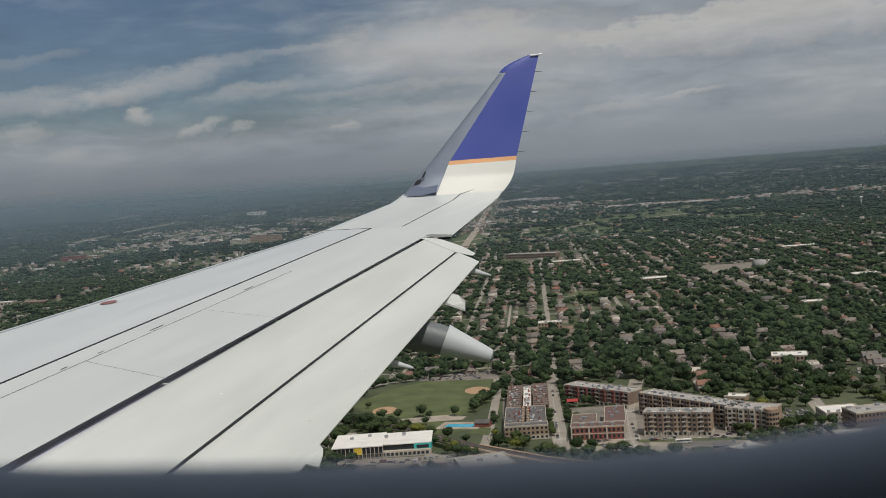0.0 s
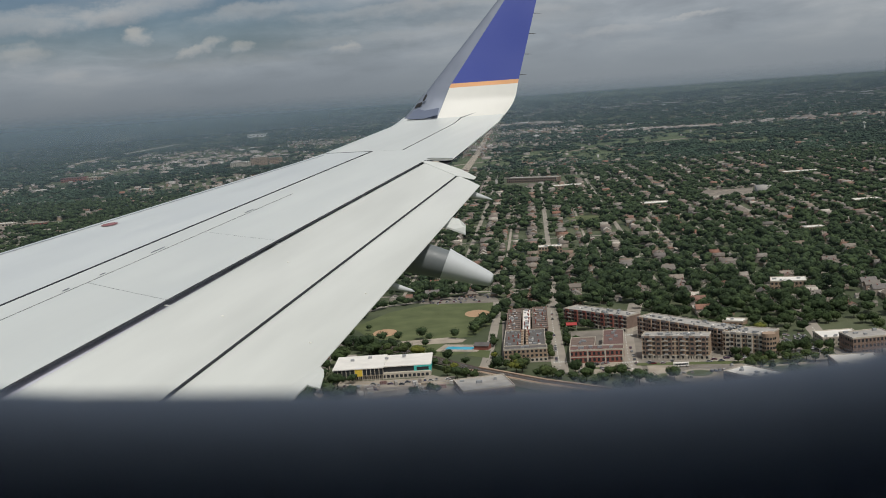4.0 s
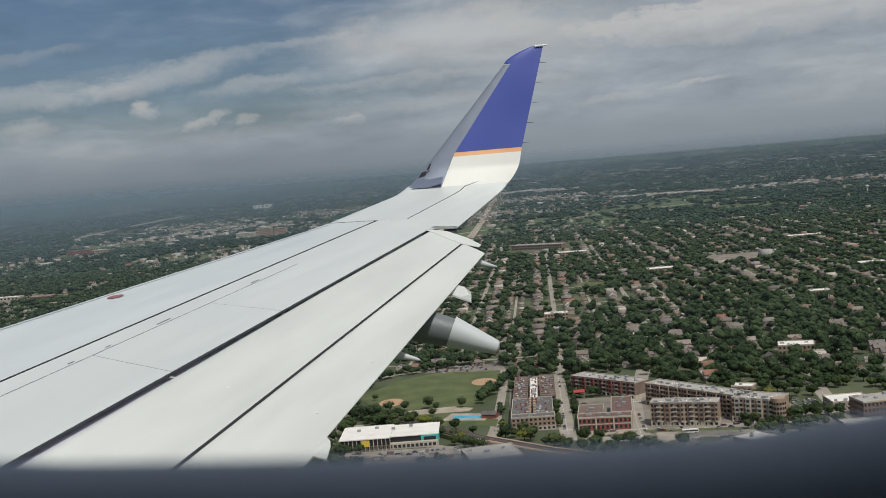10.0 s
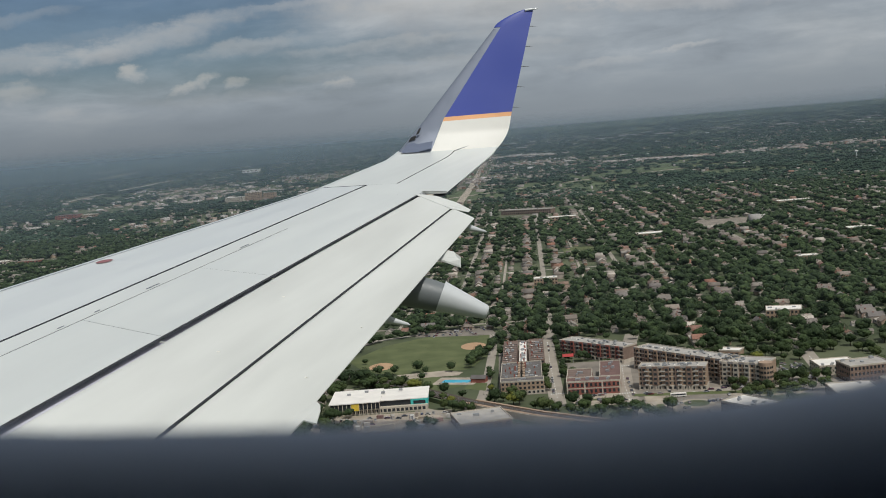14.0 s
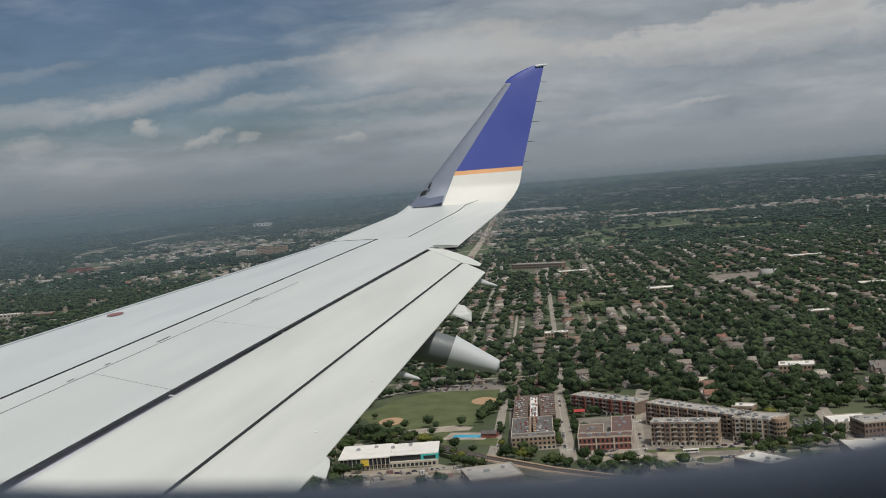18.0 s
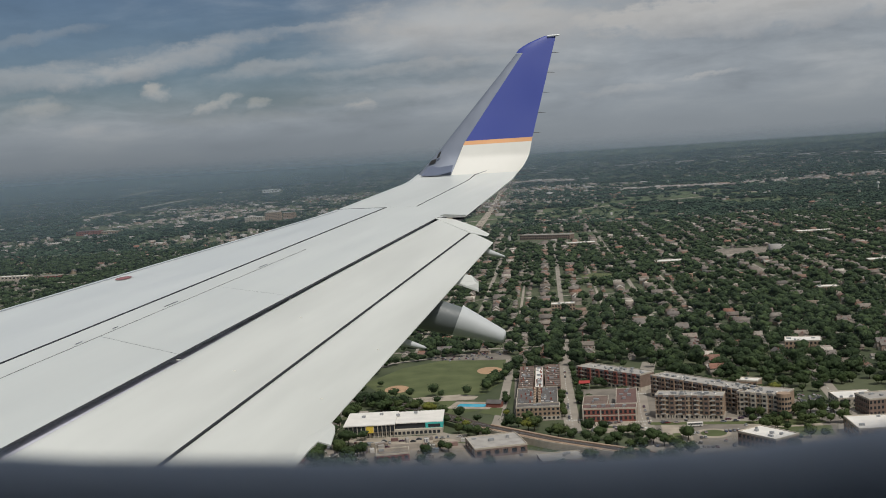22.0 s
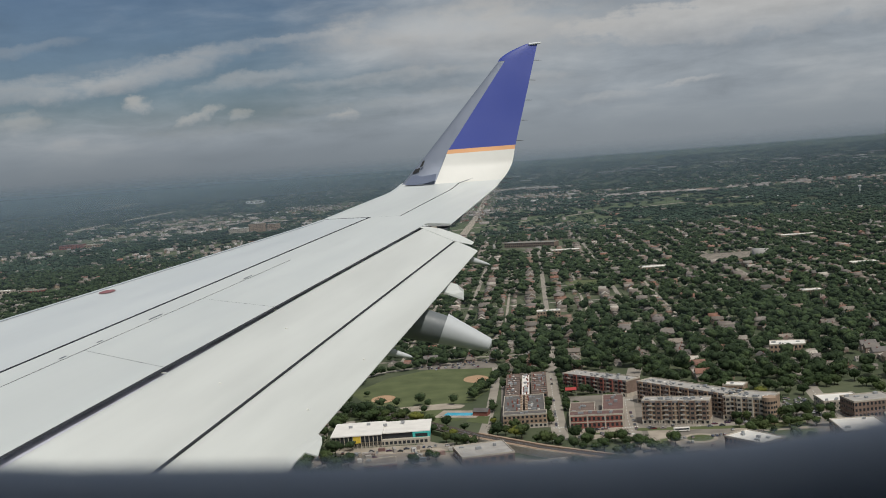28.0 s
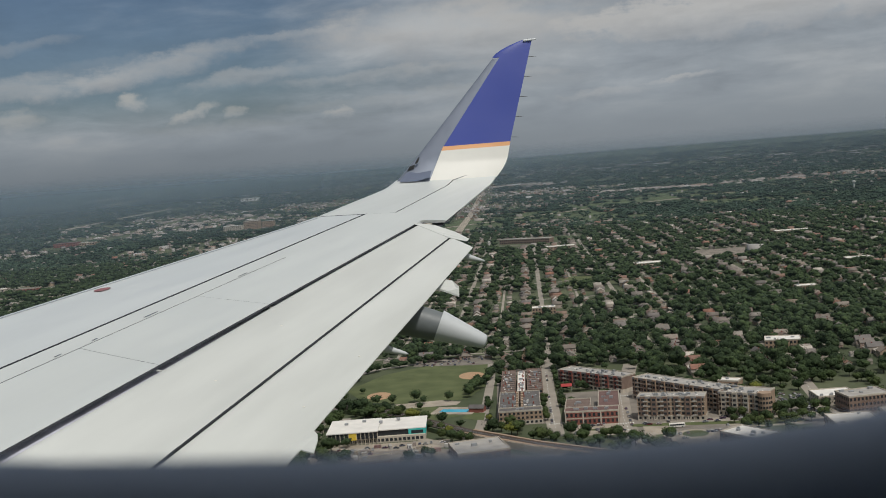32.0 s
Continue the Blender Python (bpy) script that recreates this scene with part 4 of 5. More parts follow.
def dress(t, length, height, floors, step, tone):
    """Projecting bays with windows, stone bands and clutter on the roof."""
    fh = height / floors
    bay = box("bay", -1.9, 1.9, -1.0, 0.05, fh, height + 0.6, tone)
    x = step * 0.5
    while x < length - 1.5:
        b = part("bay", bay, t, at=pose(x, 0, 0))
        for f in range(1, floors):
            w = part("window", WINDOW, b, at=pose(0, -1.02, (f + 0.52) * fh))
            w.scale = (1.5, 1, 1.0)
        x += step
    for f in range(1, floors):
        part("stone_band", box("stone_band", -0.1, length + 0.1, -0.12, 0.02, f * fh - 0.3, f * fh + 0.2, M_STONE), t)
    x = 0.0
    while x < length + 0.1:
        part("arcade_pier", box("arcade_pier", -0.45, 0.45, -0.95, -0.26, 0, fh * 0.95, M_STONE), t, at=pose(min(max(x, 0.5), length - 0.5), 0, 0))
        x += step / 2
    part("mansard", box("mansard", 0.0, length, -0.2, 0.3, height - 0.8, height + 0.55, M_MANSARD), t, "grey cladding under the eaves")
    rr = random.Random(int(length * 10))
    for k in range(int(length / 2.6)):
        ob = part("roof_unit", UNIT if k % 3 else SKYLIGHT, t, at=pose(rr.uniform(1.5, length - 1.5), rr.uniform(2, 12), height + 0.25, 0, 0, rr.choice([0, 90])))
        ob.scale = (rr.uniform(0.3, 0.8), rr.uniform(0.3, 0.8), rr.uniform(0.4, 0.9))


fl = block("apartment_building", "tan brick five-storey flats with arcade", "apartment building", 150, 819, -20, 49, 15, 17, M_TAN, M_GRAV, 5, 14, "l", M_STONE, 7, group="flats in the centre")
balconies(fl, 49, 5, 3.4, 12)
dress(fl, 49, 17, 5, 8.2, M_BROWN)
fl = block("apartment_building", "long grey-brown five-storey block of flats", "apartment building", 160, 892, -54, 95, 18, 17, M_BROWN, M_GRAV, 5, 20, "l", M_STONE, 9, group="flats in the centre")
balconies(fl, 95, 5, 3.4, 13)
dress(fl, 95, 17, 5, 9.5, M_TAN)
fl = block("apartment_building", "tan brick corner block of flats", "apartment building", 209, 814, -36, 35, 22, 17, M_TAN, M_GRAV, 5, 12, "lr", M_STONE, 5, group="flats in the centre")
balconies(fl, 35, 5, 3.4, 14)
dress(fl, 35, 17, 5, 8.4, M_STONE)
bm = bmesh.new()
bmesh.ops.create_cone(bm, cap_ends=True, segments=20, radius1=5.0, radius2=5.0, depth=19.0, matrix=Matrix.Translation((35, 0, 9.5)))
me = bpy.data.meshes.new("corner_tower")
bm.to_mesh(me)
bm.free()
me.materials.append(M_TAN)
tw = part("corner_tower", me, fl, "round corner tower")
for f in range(5):
    for g in range(-150, 20, 24):
        w = part("window", WINDOW, tw, at=pose(35 + 5.02 * math.cos(radians(g)), 5.02 * math.sin(radians(g)), (f + 0.55) * 3.4, 0, 0, g + 90))
fl = block("apartment_building", "brown brick four-storey flats with pale roof", "apartment building", 109, 968, -49.5, 71, 18, 13.5, M_BROWN, M_GRAV, 4, 16, "l", M_STONE, 6, group="flats in the centre")
balconies(fl, 71, 4, 3.4, 15)
dress(fl, 71, 13.5, 4, 10, M_BRICK)
for x, y, l, d, h, rm in ((96, 821, 40, 14, 9.5, M_RROOF), (98, 836, 19, 36, 8, M_BROOF), (123, 834, 16, 54, 9, M_RROOF)):
    sb = block("shop_building", "red brick shops with flat roof", "shop", x, y, -9, l, d, h, M_BRICK, rm, 2, max(4, int(l / 3.3)), "l", None, 5, group="red brick shops")
    for k in range(4):
        part("pier", box("pier", -0.5, 0.5, -0.3, 0.05, 0, h + 0.6, M_STONE), sb, at=pose(0.6 + k * (l - 1.2) / 3, 0, 0))
    part("stone_band", box("stone_band", 0, l, -0.16, 0.02, h * 0.46, h * 0.54, M_STONE), sb)
block("library", "brick civic building with white roof", "civic building", 188, 731, -57, 32, 22, 9, M_BROWN, M_MEMB, 2, 9, "r", None, 5)
block("shop_building", "small building with white pointed roof deck", "shop", 232, 905, -32, 17, 13, 6, M_TAN, M_MEMB, 1, 4, "l", None, 1)
block("theatre", "tan theatre with white roof and tower", "theatre", 262, 714, -4, 30, 36, 10, M_TAN, M_MEMB, 2, 4, "l", None, 2)
block("theatre_tower", "blank tan brick stage tower", "tower", 294, 712, -4, 16, 20, 16, M_TAN, M_GRAV, 2, 1, "", None, 1)
block("office_building", "dark brown brick office block", "office", 295, 785, 6, 32, 22, 12, M_BROWN, M_GRAV, 3, 11, "l", None, 4)
block("shop_building", "low shop with white flat roof", "shop", 284, 816, -2, 29, 25, 6.5, M_STONE, M_MEMB, 2, 6, "l", None, 3)
block("school_building", "low school with pale roof among trees", "school", 317, 1056, -16, 33, 24, 8.5, M_TAN, M_MEMB, 2, 9, "l", None, 3)
block("shop_building", "low workshop with grey roof", "shop", 14, 738, 10, 36, 34, 6, M_BROWN, M_GRAV, 1, 6, "l", None, 3)
block("shop_building", "low brick workshop with grey roof", "shop", 56, 700, 6, 28, 20, 5, M_BRICK, M_GRAV, 1, 5, "l", None, 2)
block("shop_building", "low brick workshop with brown roof", "shop", -52, 742, 4, 22, 16, 5, M_BRICK, M_DIRT, 1, 5, "l", None, 1)

FOOT += [(-80, 812, 1.0, -0.03, 72, 43), (-2, 880, 0.94, -0.34, 50, 30)]

for x, y, l, d, h in EXTRA:
    block("school_building", "pale flat-roofed building among trees", "school", x, y, -5, l, d, h, M_TAN, M_MEMB, 2, 8, "l", None, 2, group="pale buildings among the trees")

block("school_building", "long low red brick school with pale end wall", "school", 172, 2650, -30, 128, 26, 11, M_BROWN, M_GRAV, 2, 24, "l", None, 4)

# a white church with a steeple beyond the offices
ch = thing("church", "white wooden church with a tall pointed steeple", "church", pose(412, 858, 0, 0, 0, 5))
wv, wf, rv, rf = pitched(24, 12, 7, 5)
part("wall", poly_mesh("wall", wv, wf, M_MEMB), ch, at=pose(0, 14, 0, 0, 0, 90))
part("roof", poly_mesh("roof", rv, rf, M_DROOF), ch, at=pose(0, 14, 0, 0, 0, 90))
part("tower", box("tower", -2.4, 2.4, -2.4, 2.4, 0, 14, M_MEMB), ch)
bm = bmesh.new()
bmesh.ops.create_cone(bm, cap_ends=True, segments=8, radius1=2.5, radius2=0.05, depth=13, matrix=Matrix.Translation((0, 0, 20.5)))
me = bpy.data.meshes.new("steeple")
bm.to_mesh(me)
bm.free()
me.materials.append(M_MEMB)
part("steeple", me, ch)
for q in (-4, 4):
    for k in range(4):
        part("window", WINDOW, ch, at=pose(1.51 * q, 6 + 5 * k, 3.6, 0, 0, -90 if q < 0 else 90))
block("shop_building", "long low red brick shops", "shop", 423, 826, -10, 68, 16, 7, M_BRICK, M_GRAV, 2, 18, "l", M_STONE, 4)
block("school_building", "three-storey red brick school", "school", 452, 850, -8, 46, 18, 12, M_BRICK, M_GRAV, 3, 13, "l", None, 3)
block("shop_building", "low shops with tan gravel roof", "shop", 368, 742, -4, 40, 30, 6, M_STONE, M_DIRT, 1, 8, "l", None, 3)
block("apartment_building", "yellow brick flats beside a car park", "apartment building", -152, 905, -5, 17, 66, 10, M_TAN, M_STONE, 3, 5, "lr", None, 3)
block("shop_building", "long low building with white flat roof", "shop", -538, 726, -4, 46, 18, 7, M_STONE, M_MEMB, 2, 12, "r", None, 4)
block("apartment_building", "red brick flats with flat roof", "apartment building", -478, 707, -4, 28, 18, 10, M_BRICK, M_GRAV, 3, 8, "r", None, 2)
block("office_building", "tan four-storey office with pale roof", "office", -345, 1400, -8, 62, 22, 13, M_TAN, M_MEMB, 4, 16, "r", None, 5)
block("shop_building", "brown brick shops with flat roof", "shop", -320, 1262, -25, 48, 34, 8, M_BROWN, M_GRAV, 2, 12, "r", None, 4)

aw = thing("awning", "bright red canvas awning over a yard", "awning", pose(112, 938, 0, 0, 0, -6))
wv, wf, rv, rf = pitched(9, 7, 5.5, 1.6, 0.2)
part("roof", poly_mesh("roof", rv, rf, M_YARDRED), aw)
for ax in (-4.2, 4.2):
    for ay in (-3.2, 3.2):
        part("post", box("post", ax - 0.1, ax + 0.1, ay - 0.1, ay + 0.1, 0, 5.5, M_METAL), aw)

# the school with the white roof and coloured panels
sch = thing("school", "low white-roofed school with yellow and teal panels", "school", pose(-80, 812, 0, 0, 0, -2))
part("lower_wall", box("lower_wall", 0, 72, 3, 42, 0, 4.4, M_STONE), sch)
part("west_wall", box("west_wall", 0, 37, 1.2, 42, 4.4, 9.2, M_PANE), sch, "dark glazed upper wall")
part("east_wall", box("east_wall", 37, 72, 7, 42, 4.4, 8.4, M_PANE), sch, "dark glazed upper wall")
part("roof", box("roof", -0.6, 37.4, 0.2, 43, 9.2, 9.9, M_MEMB), sch, "white roof")
part("roof", box("roof", 37.4, 72.6, 6.0, 43, 8.4, 9.1, M_MEMB), sch, "white roof")
part("teal_panel", box("teal_panel", 59.5, 72.3, 5.9, 30, 3.4, 8.4, M_TEAL), sch, "teal end panel")
part("teal_window", box("teal_window", 61.5, 70.5, 5.8, 6.1, 4.8, 7.2, M_PANE), sch)
part("yellow_panel", box("yellow_panel", 16, 21.5, 0.6, 2, 4.0, 9.0, M_YEL), sch, "yellow wall panel")
PIER = box("pier", -0.25, 0.25, 0.9, 1.3, 0, 9.2, M_STONE)
for k in range(13):
    part("pier", PIER, sch, at=pose(k * 3.05 + 0.3, 0, 0))
LOWWIN = box("lower_window", -1.1, 1.1, 2.9, 3.05, 1.0, 3.2, M_PANE)
for k in range(22):
    part("lower_window", LOWWIN, sch, at=pose(k * 3.2 + 2, 0, 0))
for k in range(4):
    part("roof_unit", UNIT, sch, at=pose(12 + k * 13, 26 + 6 * (k % 2), 9.9))

# terraces with dark flat roofs
CHIMNEY = box("chimney", -0.6, 0.6, -0.45, 0.45, 0, 2.0, M_BRICK, 0.05)
DORMER = box("dormer", -0.9, 0.9, -2.0, 2.0, 0, 1.5, M_TAN, 0.05)
for i, (x, y, l, d, h, rm) in enumerate(((49, 851, 15, 60, 9, M_DROOF), (66, 849, 15, 62, 9, M_DROOF), (55, 916, 12, 92, 8.5, M_BROOF), (68.5, 916, 7, 88, 8, M_MEMB), (77, 915, 13, 92, 9, M_BROOF))):
    row = block("terrace", "row of brick townhouses under dark flat roofs", "townhouses", x, y, -5, l, d, h, M_BROWN, rm, 3, max(3, int(l / 4)), "l", None, 4, i < 2, group="townhouse rows")
    ridge = box("party_wall", 0, l, -0.15, 0.15, h, h + 0.5, M_DROOF)
    for k in range(1, int(d / 8.4) if rm is M_BROOF else 1):
        part("party_wall", ridge, row, at=pose(0, k * 8.4, 0.25))
    rr = random.Random(40 + i)
    for k in range(int(d / 4.2)):
        big_ = rr.random() < 0.35
        ob = part("chimney" if big_ else "roof_unit", CHIMNEY if big_ else (SKYLIGHT if rr.random() < 0.5 else UNIT), row, at=pose(rr.uniform(1.5, l - 1.5), 2 + k * 4.2, h + 0.25, 0, 0, rr.choice([0, 90])))
        ob.scale = (1, 1, rr.uniform(0.8, 1.3)) if big_ else (rr.uniform(0.4, 0.8), rr.uniform(0.4, 0.8), 0.6)
    if rm is M_DROOF:
        for k in range(6):
            part("dormer", DORMER, row, at=pose(0.9 if i else l - 0.9, 5 + k * 9.5, h + 0.25))
block("terrace", "brick townhouse front with pale cornice", "townhouses", 48, 837, -5, 33, 12, 10, M_TAN, M_DROOF, 3, 10, "l", M_STONE, 2, group="townhouse rows")

# pool
pool = thing("swimming_pool", "turquoise outdoor pool with pale deck", "pool", pose(16, 900, 0, 0, 0, -20))
part("deck", box("deck", -18, 18, -12, 13, 0, 0.3, M_WALK), pool)
part("water", box("water", -12, 12, -5, 5, 0.3, 0.34, M_POOL), pool)
t = thing("pool_house", "small brick pool house", "building", pose(34, 892, 0, 0, 0, -20))
wv, wf, rv, rf = pitched(12, 8, 3.5, 2)
part("wall", poly_mesh("wall", wv, wf, M_BRICK), t)
part("roof", poly_mesh("roof", rv, rf, M_DROOF), t)

# railway on its bank
rail_pts = [(-200, 1050), (-82, 940), (-43, 905), (24, 808), (69, 757), (98, 731), (190, 650)]
bank = thing("railway_viaduct", "raised railway with stone walls and brown tracks", "railway", None)


def along(pts, w, z0, z1, material, off=0.0):
    verts, faces = [], []
    for i, (x, y) in enumerate(pts):
        xa, ya = pts[max(0, i - 1)]
        xb, yb = pts[min(len(pts) - 1, i + 1)]
        d = Vector((xb - xa, yb - ya)).normalized()
        for s, z in ((-1, z0), (-1, z1), (1, z1), (1, z0)):
            verts.append((x - d.y * (off + s * w / 2), y + d.x * (off + s * w / 2), z))
    for i in range(len(pts) - 1):
        for k in range(4):
            faces.append((4 * i + k, 4 * i + (k + 1) % 4, 4 * i + 4 + (k + 1) % 4, 4 * i + 4 + k))
    return poly_mesh("along", verts, faces, material)


part("bank", along(rail_pts, 13, 0, 4.2, M_RAIL), bank)
part("retaining_wall", along(rail_pts[3:], 0.6, 0, 4.9, M_STONE, -6.8), bank)
for s in (-6.6, 6.6):
    part("verge", along(rail_pts if s > 0 else rail_pts[:4], 2.2, 0, 3.4, M_GROUND, s * 1.1), bank)
part("platform", along(rail_pts[3:], 2.6, 4.2, 5.2, M_TAN, -5.2), bank, "tan brick platform edge")
part("platform", along(rail_pts[3:], 2.4, 4.2, 5.0, M_TAN, 5.4), bank, "tan brick platform edge")
for s in (-2.6, 2.0):
    for q in (-0.72, 0.72):
        part("rail", along(rail_pts, 0.14, 4.2, 4.4, M_METAL, s + q), bank)
strip("road", [(-210, 1028), (-92, 918), (8, 790), (56, 737), (140, 660)], 8, 0.16, M_ROAD, "road beside the railway", "street")

# ---- cars ----
def car_meshes():
    prof = [(-2.2, 0.3), (-2.2, 0.8), (-1.0, 0.95), (1.1, 0.95), (2.1, 0.75), (2.2, 0.3)]
    top_ = [(-1.5, 0.94), (-1.1, 1.45), (0.4, 1.45), (1.15, 0.94)]
    res = []
    for nm, pr, w, mt in (("body", prof, 0.88, M_CAR), ("cabin", top_, 0.78, M_CGLASS)):
        n = len(pr)
        v = [(x, -w, z) for x, z in pr] + [(x, w, z) for x, z in pr]
        f = [tuple(range(n)), tuple(range(2 * n - 1, n - 1, -1))] + [(i, (i + 1) % n, n + (i + 1) % n, n + i) for i in range(n)]
        res.append(poly_mesh(nm, v, f, mt))
    res.append(box("car_roof", -1.05, 0.35, -0.76, 0.76, 1.45, 1.5, M_CAR))
    bm = bmesh.new()
    bmesh.ops.create_cone(bm, cap_ends=True, segments=10, radius1=0.33, radius2=0.33, depth=0.22, matrix=Matrix.Rotation(radians(90), 4, "X"))
    me = bpy.data.meshes.new("wheel")
    bm.to_mesh(me)
    bm.free()
    me.materials.append(M_TYRE)
    res.append(me)
    return res


BODY, CABIN, CROOF, WHEEL = car_meshes()
car0 = None


def car(x, y, ang):
    global car0
    if any(-3 < (x - bx) * c + (y - by) * s < l + 3 and -3 < -(x - bx) * s + (y - by) * c < d + 3 for bx, by, c, s, l, d in FOOT):
        return
    m = pose(x, y, 0.16, 0, 0, ang)
    if car0 is None:
        car0 = thing("car", "parked car on asphalt", "car", m, "parked cars")
        part("body", BODY, car0)
        c = part("cabin", CABIN, car0)
        part("car_roof", CROOF, c)
        for wx in (-1.35, 1.35):
            for wy in (-0.85, 0.85):
                part("wheel", WHEEL, car0, at=pose(wx, wy, 0.33))
        return
    copy_thing(car0, m)


bus = thing("bus", "white town bus at a stop in the square", "bus", pose(172, 788, 0.16, 0, 0, -6))
part("body", box("body", -5.6, 5.6, -1.25, 1.25, 0.4, 3.0, M_MEMB, 0.12), bus)
for q in (-1.27, 1.27):
    part("side_window", box("side_window", -5.0, 5.0, q - 0.02, q + 0.02, 1.5, 2.5, M_CGLASS), bus)
part("windscreen", box("windscreen", 5.58, 5.63, -1.1, 1.1, 1.2, 2.6, M_CGLASS), bus)
for wx in (-3.4, 3.6):
    for wy in (-1.2, 1.2):
        part("wheel", WHEEL, bus, at=pose(wx, wy, 0.45) @ Matrix.Scale(1.4, 4))

# sheds, containers and stacks in the yards below the railway
rng = random.Random(77)
M_BOX = mat("painted_steel_boxes", (0.42, 0.40, 0.37), 0.7, 0.1, 0.2, 0.6, 4.0, per="object", tint=[(0.17, 0.12, 0.09), (0.55, 0.53, 0.50), (0.20, 0.085, 0.06), (0.16, 0.19, 0.22), (0.34, 0.28, 0.20)])
CONTAINER = box("body", -3.0, 3.0, -1.2, 1.2, 0, 2.6, M_BOX, 0.05)
CDOOR = box("door", 3.0, 3.06, -1.05, 1.05, 0.15, 2.45, M_BOX)
for k in range(46):
    x, y = rng.uniform(-110, 12), rng.uniform(742, 800)
    if any(-5 < (x - bx) * c + (y - by) * q < l + 5 and -5 < -(x - bx) * q + (y - by) * c < d + 5 for bx, by, c, q, l, d in FOOT):
        continue
    g = rng.uniform(0.55, 1.2)
    t = thing("container", "steel container or small store in a gravel yard", "container", pose(x, y, 0.1, 0, 0, rng.choice([0, 90]) + rng.uniform(-12, 12)) @ Matrix.Diagonal((g, rng.uniform(0.8, 1.4), rng.uniform(0.5, 1.1), 1)), "containers in the yards")
    part("body", CONTAINER, t)
    part("door", CDOOR, t)

rng = random.Random(11)
for row in range(6):
    for k in range(16):
        if rng.random() < (0.75 if row % 3 == 1 and k % 8 < 5 else 0.12):
            car(162 + k * 2.8 + row * 0.5, 716 + row * 13, 88 + rng.uniform(-2, 2))
for row in range(4):
    for k in range(18):
        if rng.random() < 0.6:
            car(332 + k * 4.2, 722 + row * 14, 90 + rng.uniform(-3, 3))
for k in range(24):
    if rng.random() < 0.6:
        car(-88 + k * 4.2, 797 + rng.uniform(-1, 1) * 4, rng.choice([0, 90]) + rng.uniform(-3, 3))
for k in range(30):
    if rng.random() < 0.55:
        y = 810 + k * 7
        car(90 + (y - 815) * 0.088 + rng.choice([-4.2, 4.2]), y, 85)
for k in range(14):
    if rng.random() < 0.6:
        y = 740 + k * 13
        car(138 + (y - 809) * 0.1 + rng.choice([-5, 5]), y, 86)

for k in range(26):
    car(rng.uniform(98, 134), rng.choice([792, 798, 812]) + rng.uniform(-1, 1), rng.choice([0, 90, 90]) + rng.uniform(-4, 4))
for k in range(40):
    car(rng.uniform(-16, 54), rng.choice([1108, 1116, 1128, 1136]) + rng.uniform(-1, 1), rng.choice([80, 85]) + rng.uniform(-4, 4))
for k in range(34):
    car(rng.uniform(-120, 60), rng.uniform(705, 785), rng.choice([0, 90]) + rng.uniform(-9, 9))
for k in range(34):
    car(rng.uniform(152, 262), rng.choice([796, 801, 806, 827]) + rng.uniform(-1, 1), rng.choice([0, 0, 180, 90]) + rng.uniform(-4, 4))
for k in range(30):
    car(rng.uniform(258, 284), rng.uniform(800, 864), rng.choice([80, 85, 0]) + rng.uniform(-4, 4))

# ---- houses ----
CROSS = CROSS + [960]
rng = random.Random(3)
LOTS = []
for e in STREETS:
    for s in (-1, 1):
        n = 640 + rng.uniform(0, 8)
        while n < 3000:
            n += rng.uniform(11.0, 15.0)
            if any(abs(n - c) < 11 for c in CROSS):
                continue
            x, y = grid(e + s * (21 + rng.uniform(-2, 2)), n)
            if x < -0.46 * y - 40 or x > 0.50 * y + 60 or not free(x, y, 8) or rng.random() < (0.86 if x < -0.17 * y and y > 1500 else 0.07):
                continue
            LOTS.append((x, y, s))
            if rng.random() < 0.6:
                LOTS.append((*grid(e + s * (44 + rng.uniform(-1, 1)), n + rng.uniform(-3, 3)), 0))
LOTS.sort(key=lambda q: q[1] + 0.15 * abs(q[0]))

TYPES = []
for k in range(6):
    l, w = (13, 8.5, 14, 11, 12, 15)[k], (8.5, 8, 9.5, 9, 10, 9)[k]
    h = (5.5, 4.2, 6.2, 3.4, 5.8, 4.0)[k]
    TYPES.append((hipped if k % 2 else pitched)(l, w, h, (3.0, 2.2, 3.4, 2.4, 3.2, 2.4)[k]))
GAR = pitched(7, 6, 2.6, 1.6, 0.3)
proto, HOUSE_N = {}, 0


def house(k, m):
    """A detached house: walls, roof, chimney, porch, a few windows."""
    if k not in proto:
        wv, wf, rv, rf = GAR if k == 9 else TYPES[k]
        t = thing("garage" if k == 9 else "house", "small detached garage with shingle roof" if k == 9 else "detached brick and siding house with weathered roof among trees", "garage" if k == 9 else "house", m, "garages" if k == 9 else "houses")
        part("wall", poly_mesh("wall", wv, wf, M_HOUSE), t)
        part("roof", poly_mesh("roof", rv, rf, M_ROOF), t)
        if k != 9:
            l, w, h = max(v[0] for v in wv), max(v[1] for v in wv), wv[4][2]
            part("chimney", box("chimney", l * 0.3, l * 0.3 + 0.8, 0.6, 1.5, h, h + 3.6, M_BRICK), t)
            part("porch", box("porch", l - 0.05, l + 1.9, -w * 0.6, w * 0.5, 0, 2.9, M_STONE), t)
            for q in (-0.5, 0.3):
                part("window", WINDOW, t, at=pose(l * q, -w - 0.02, h * 0.55))
        proto[k] = t
        return
    copy_thing(proto[k], m)


stuff_w = []
for x, y, s in LOTS:
    ang = -5 + (0 if s >= 0 else 180) + rng.choice([0, 0, 90])
    k = 9 if s == 0 else rng.randrange(6)
    if HOUSE_N < 312 and y > 760 and x > -0.2 * y:
        HOUSE_N += 1
        house(k, pose(x, y, 0, 0, 0, ang))
    else:
        stuff_w.append((x, y, ang, k))


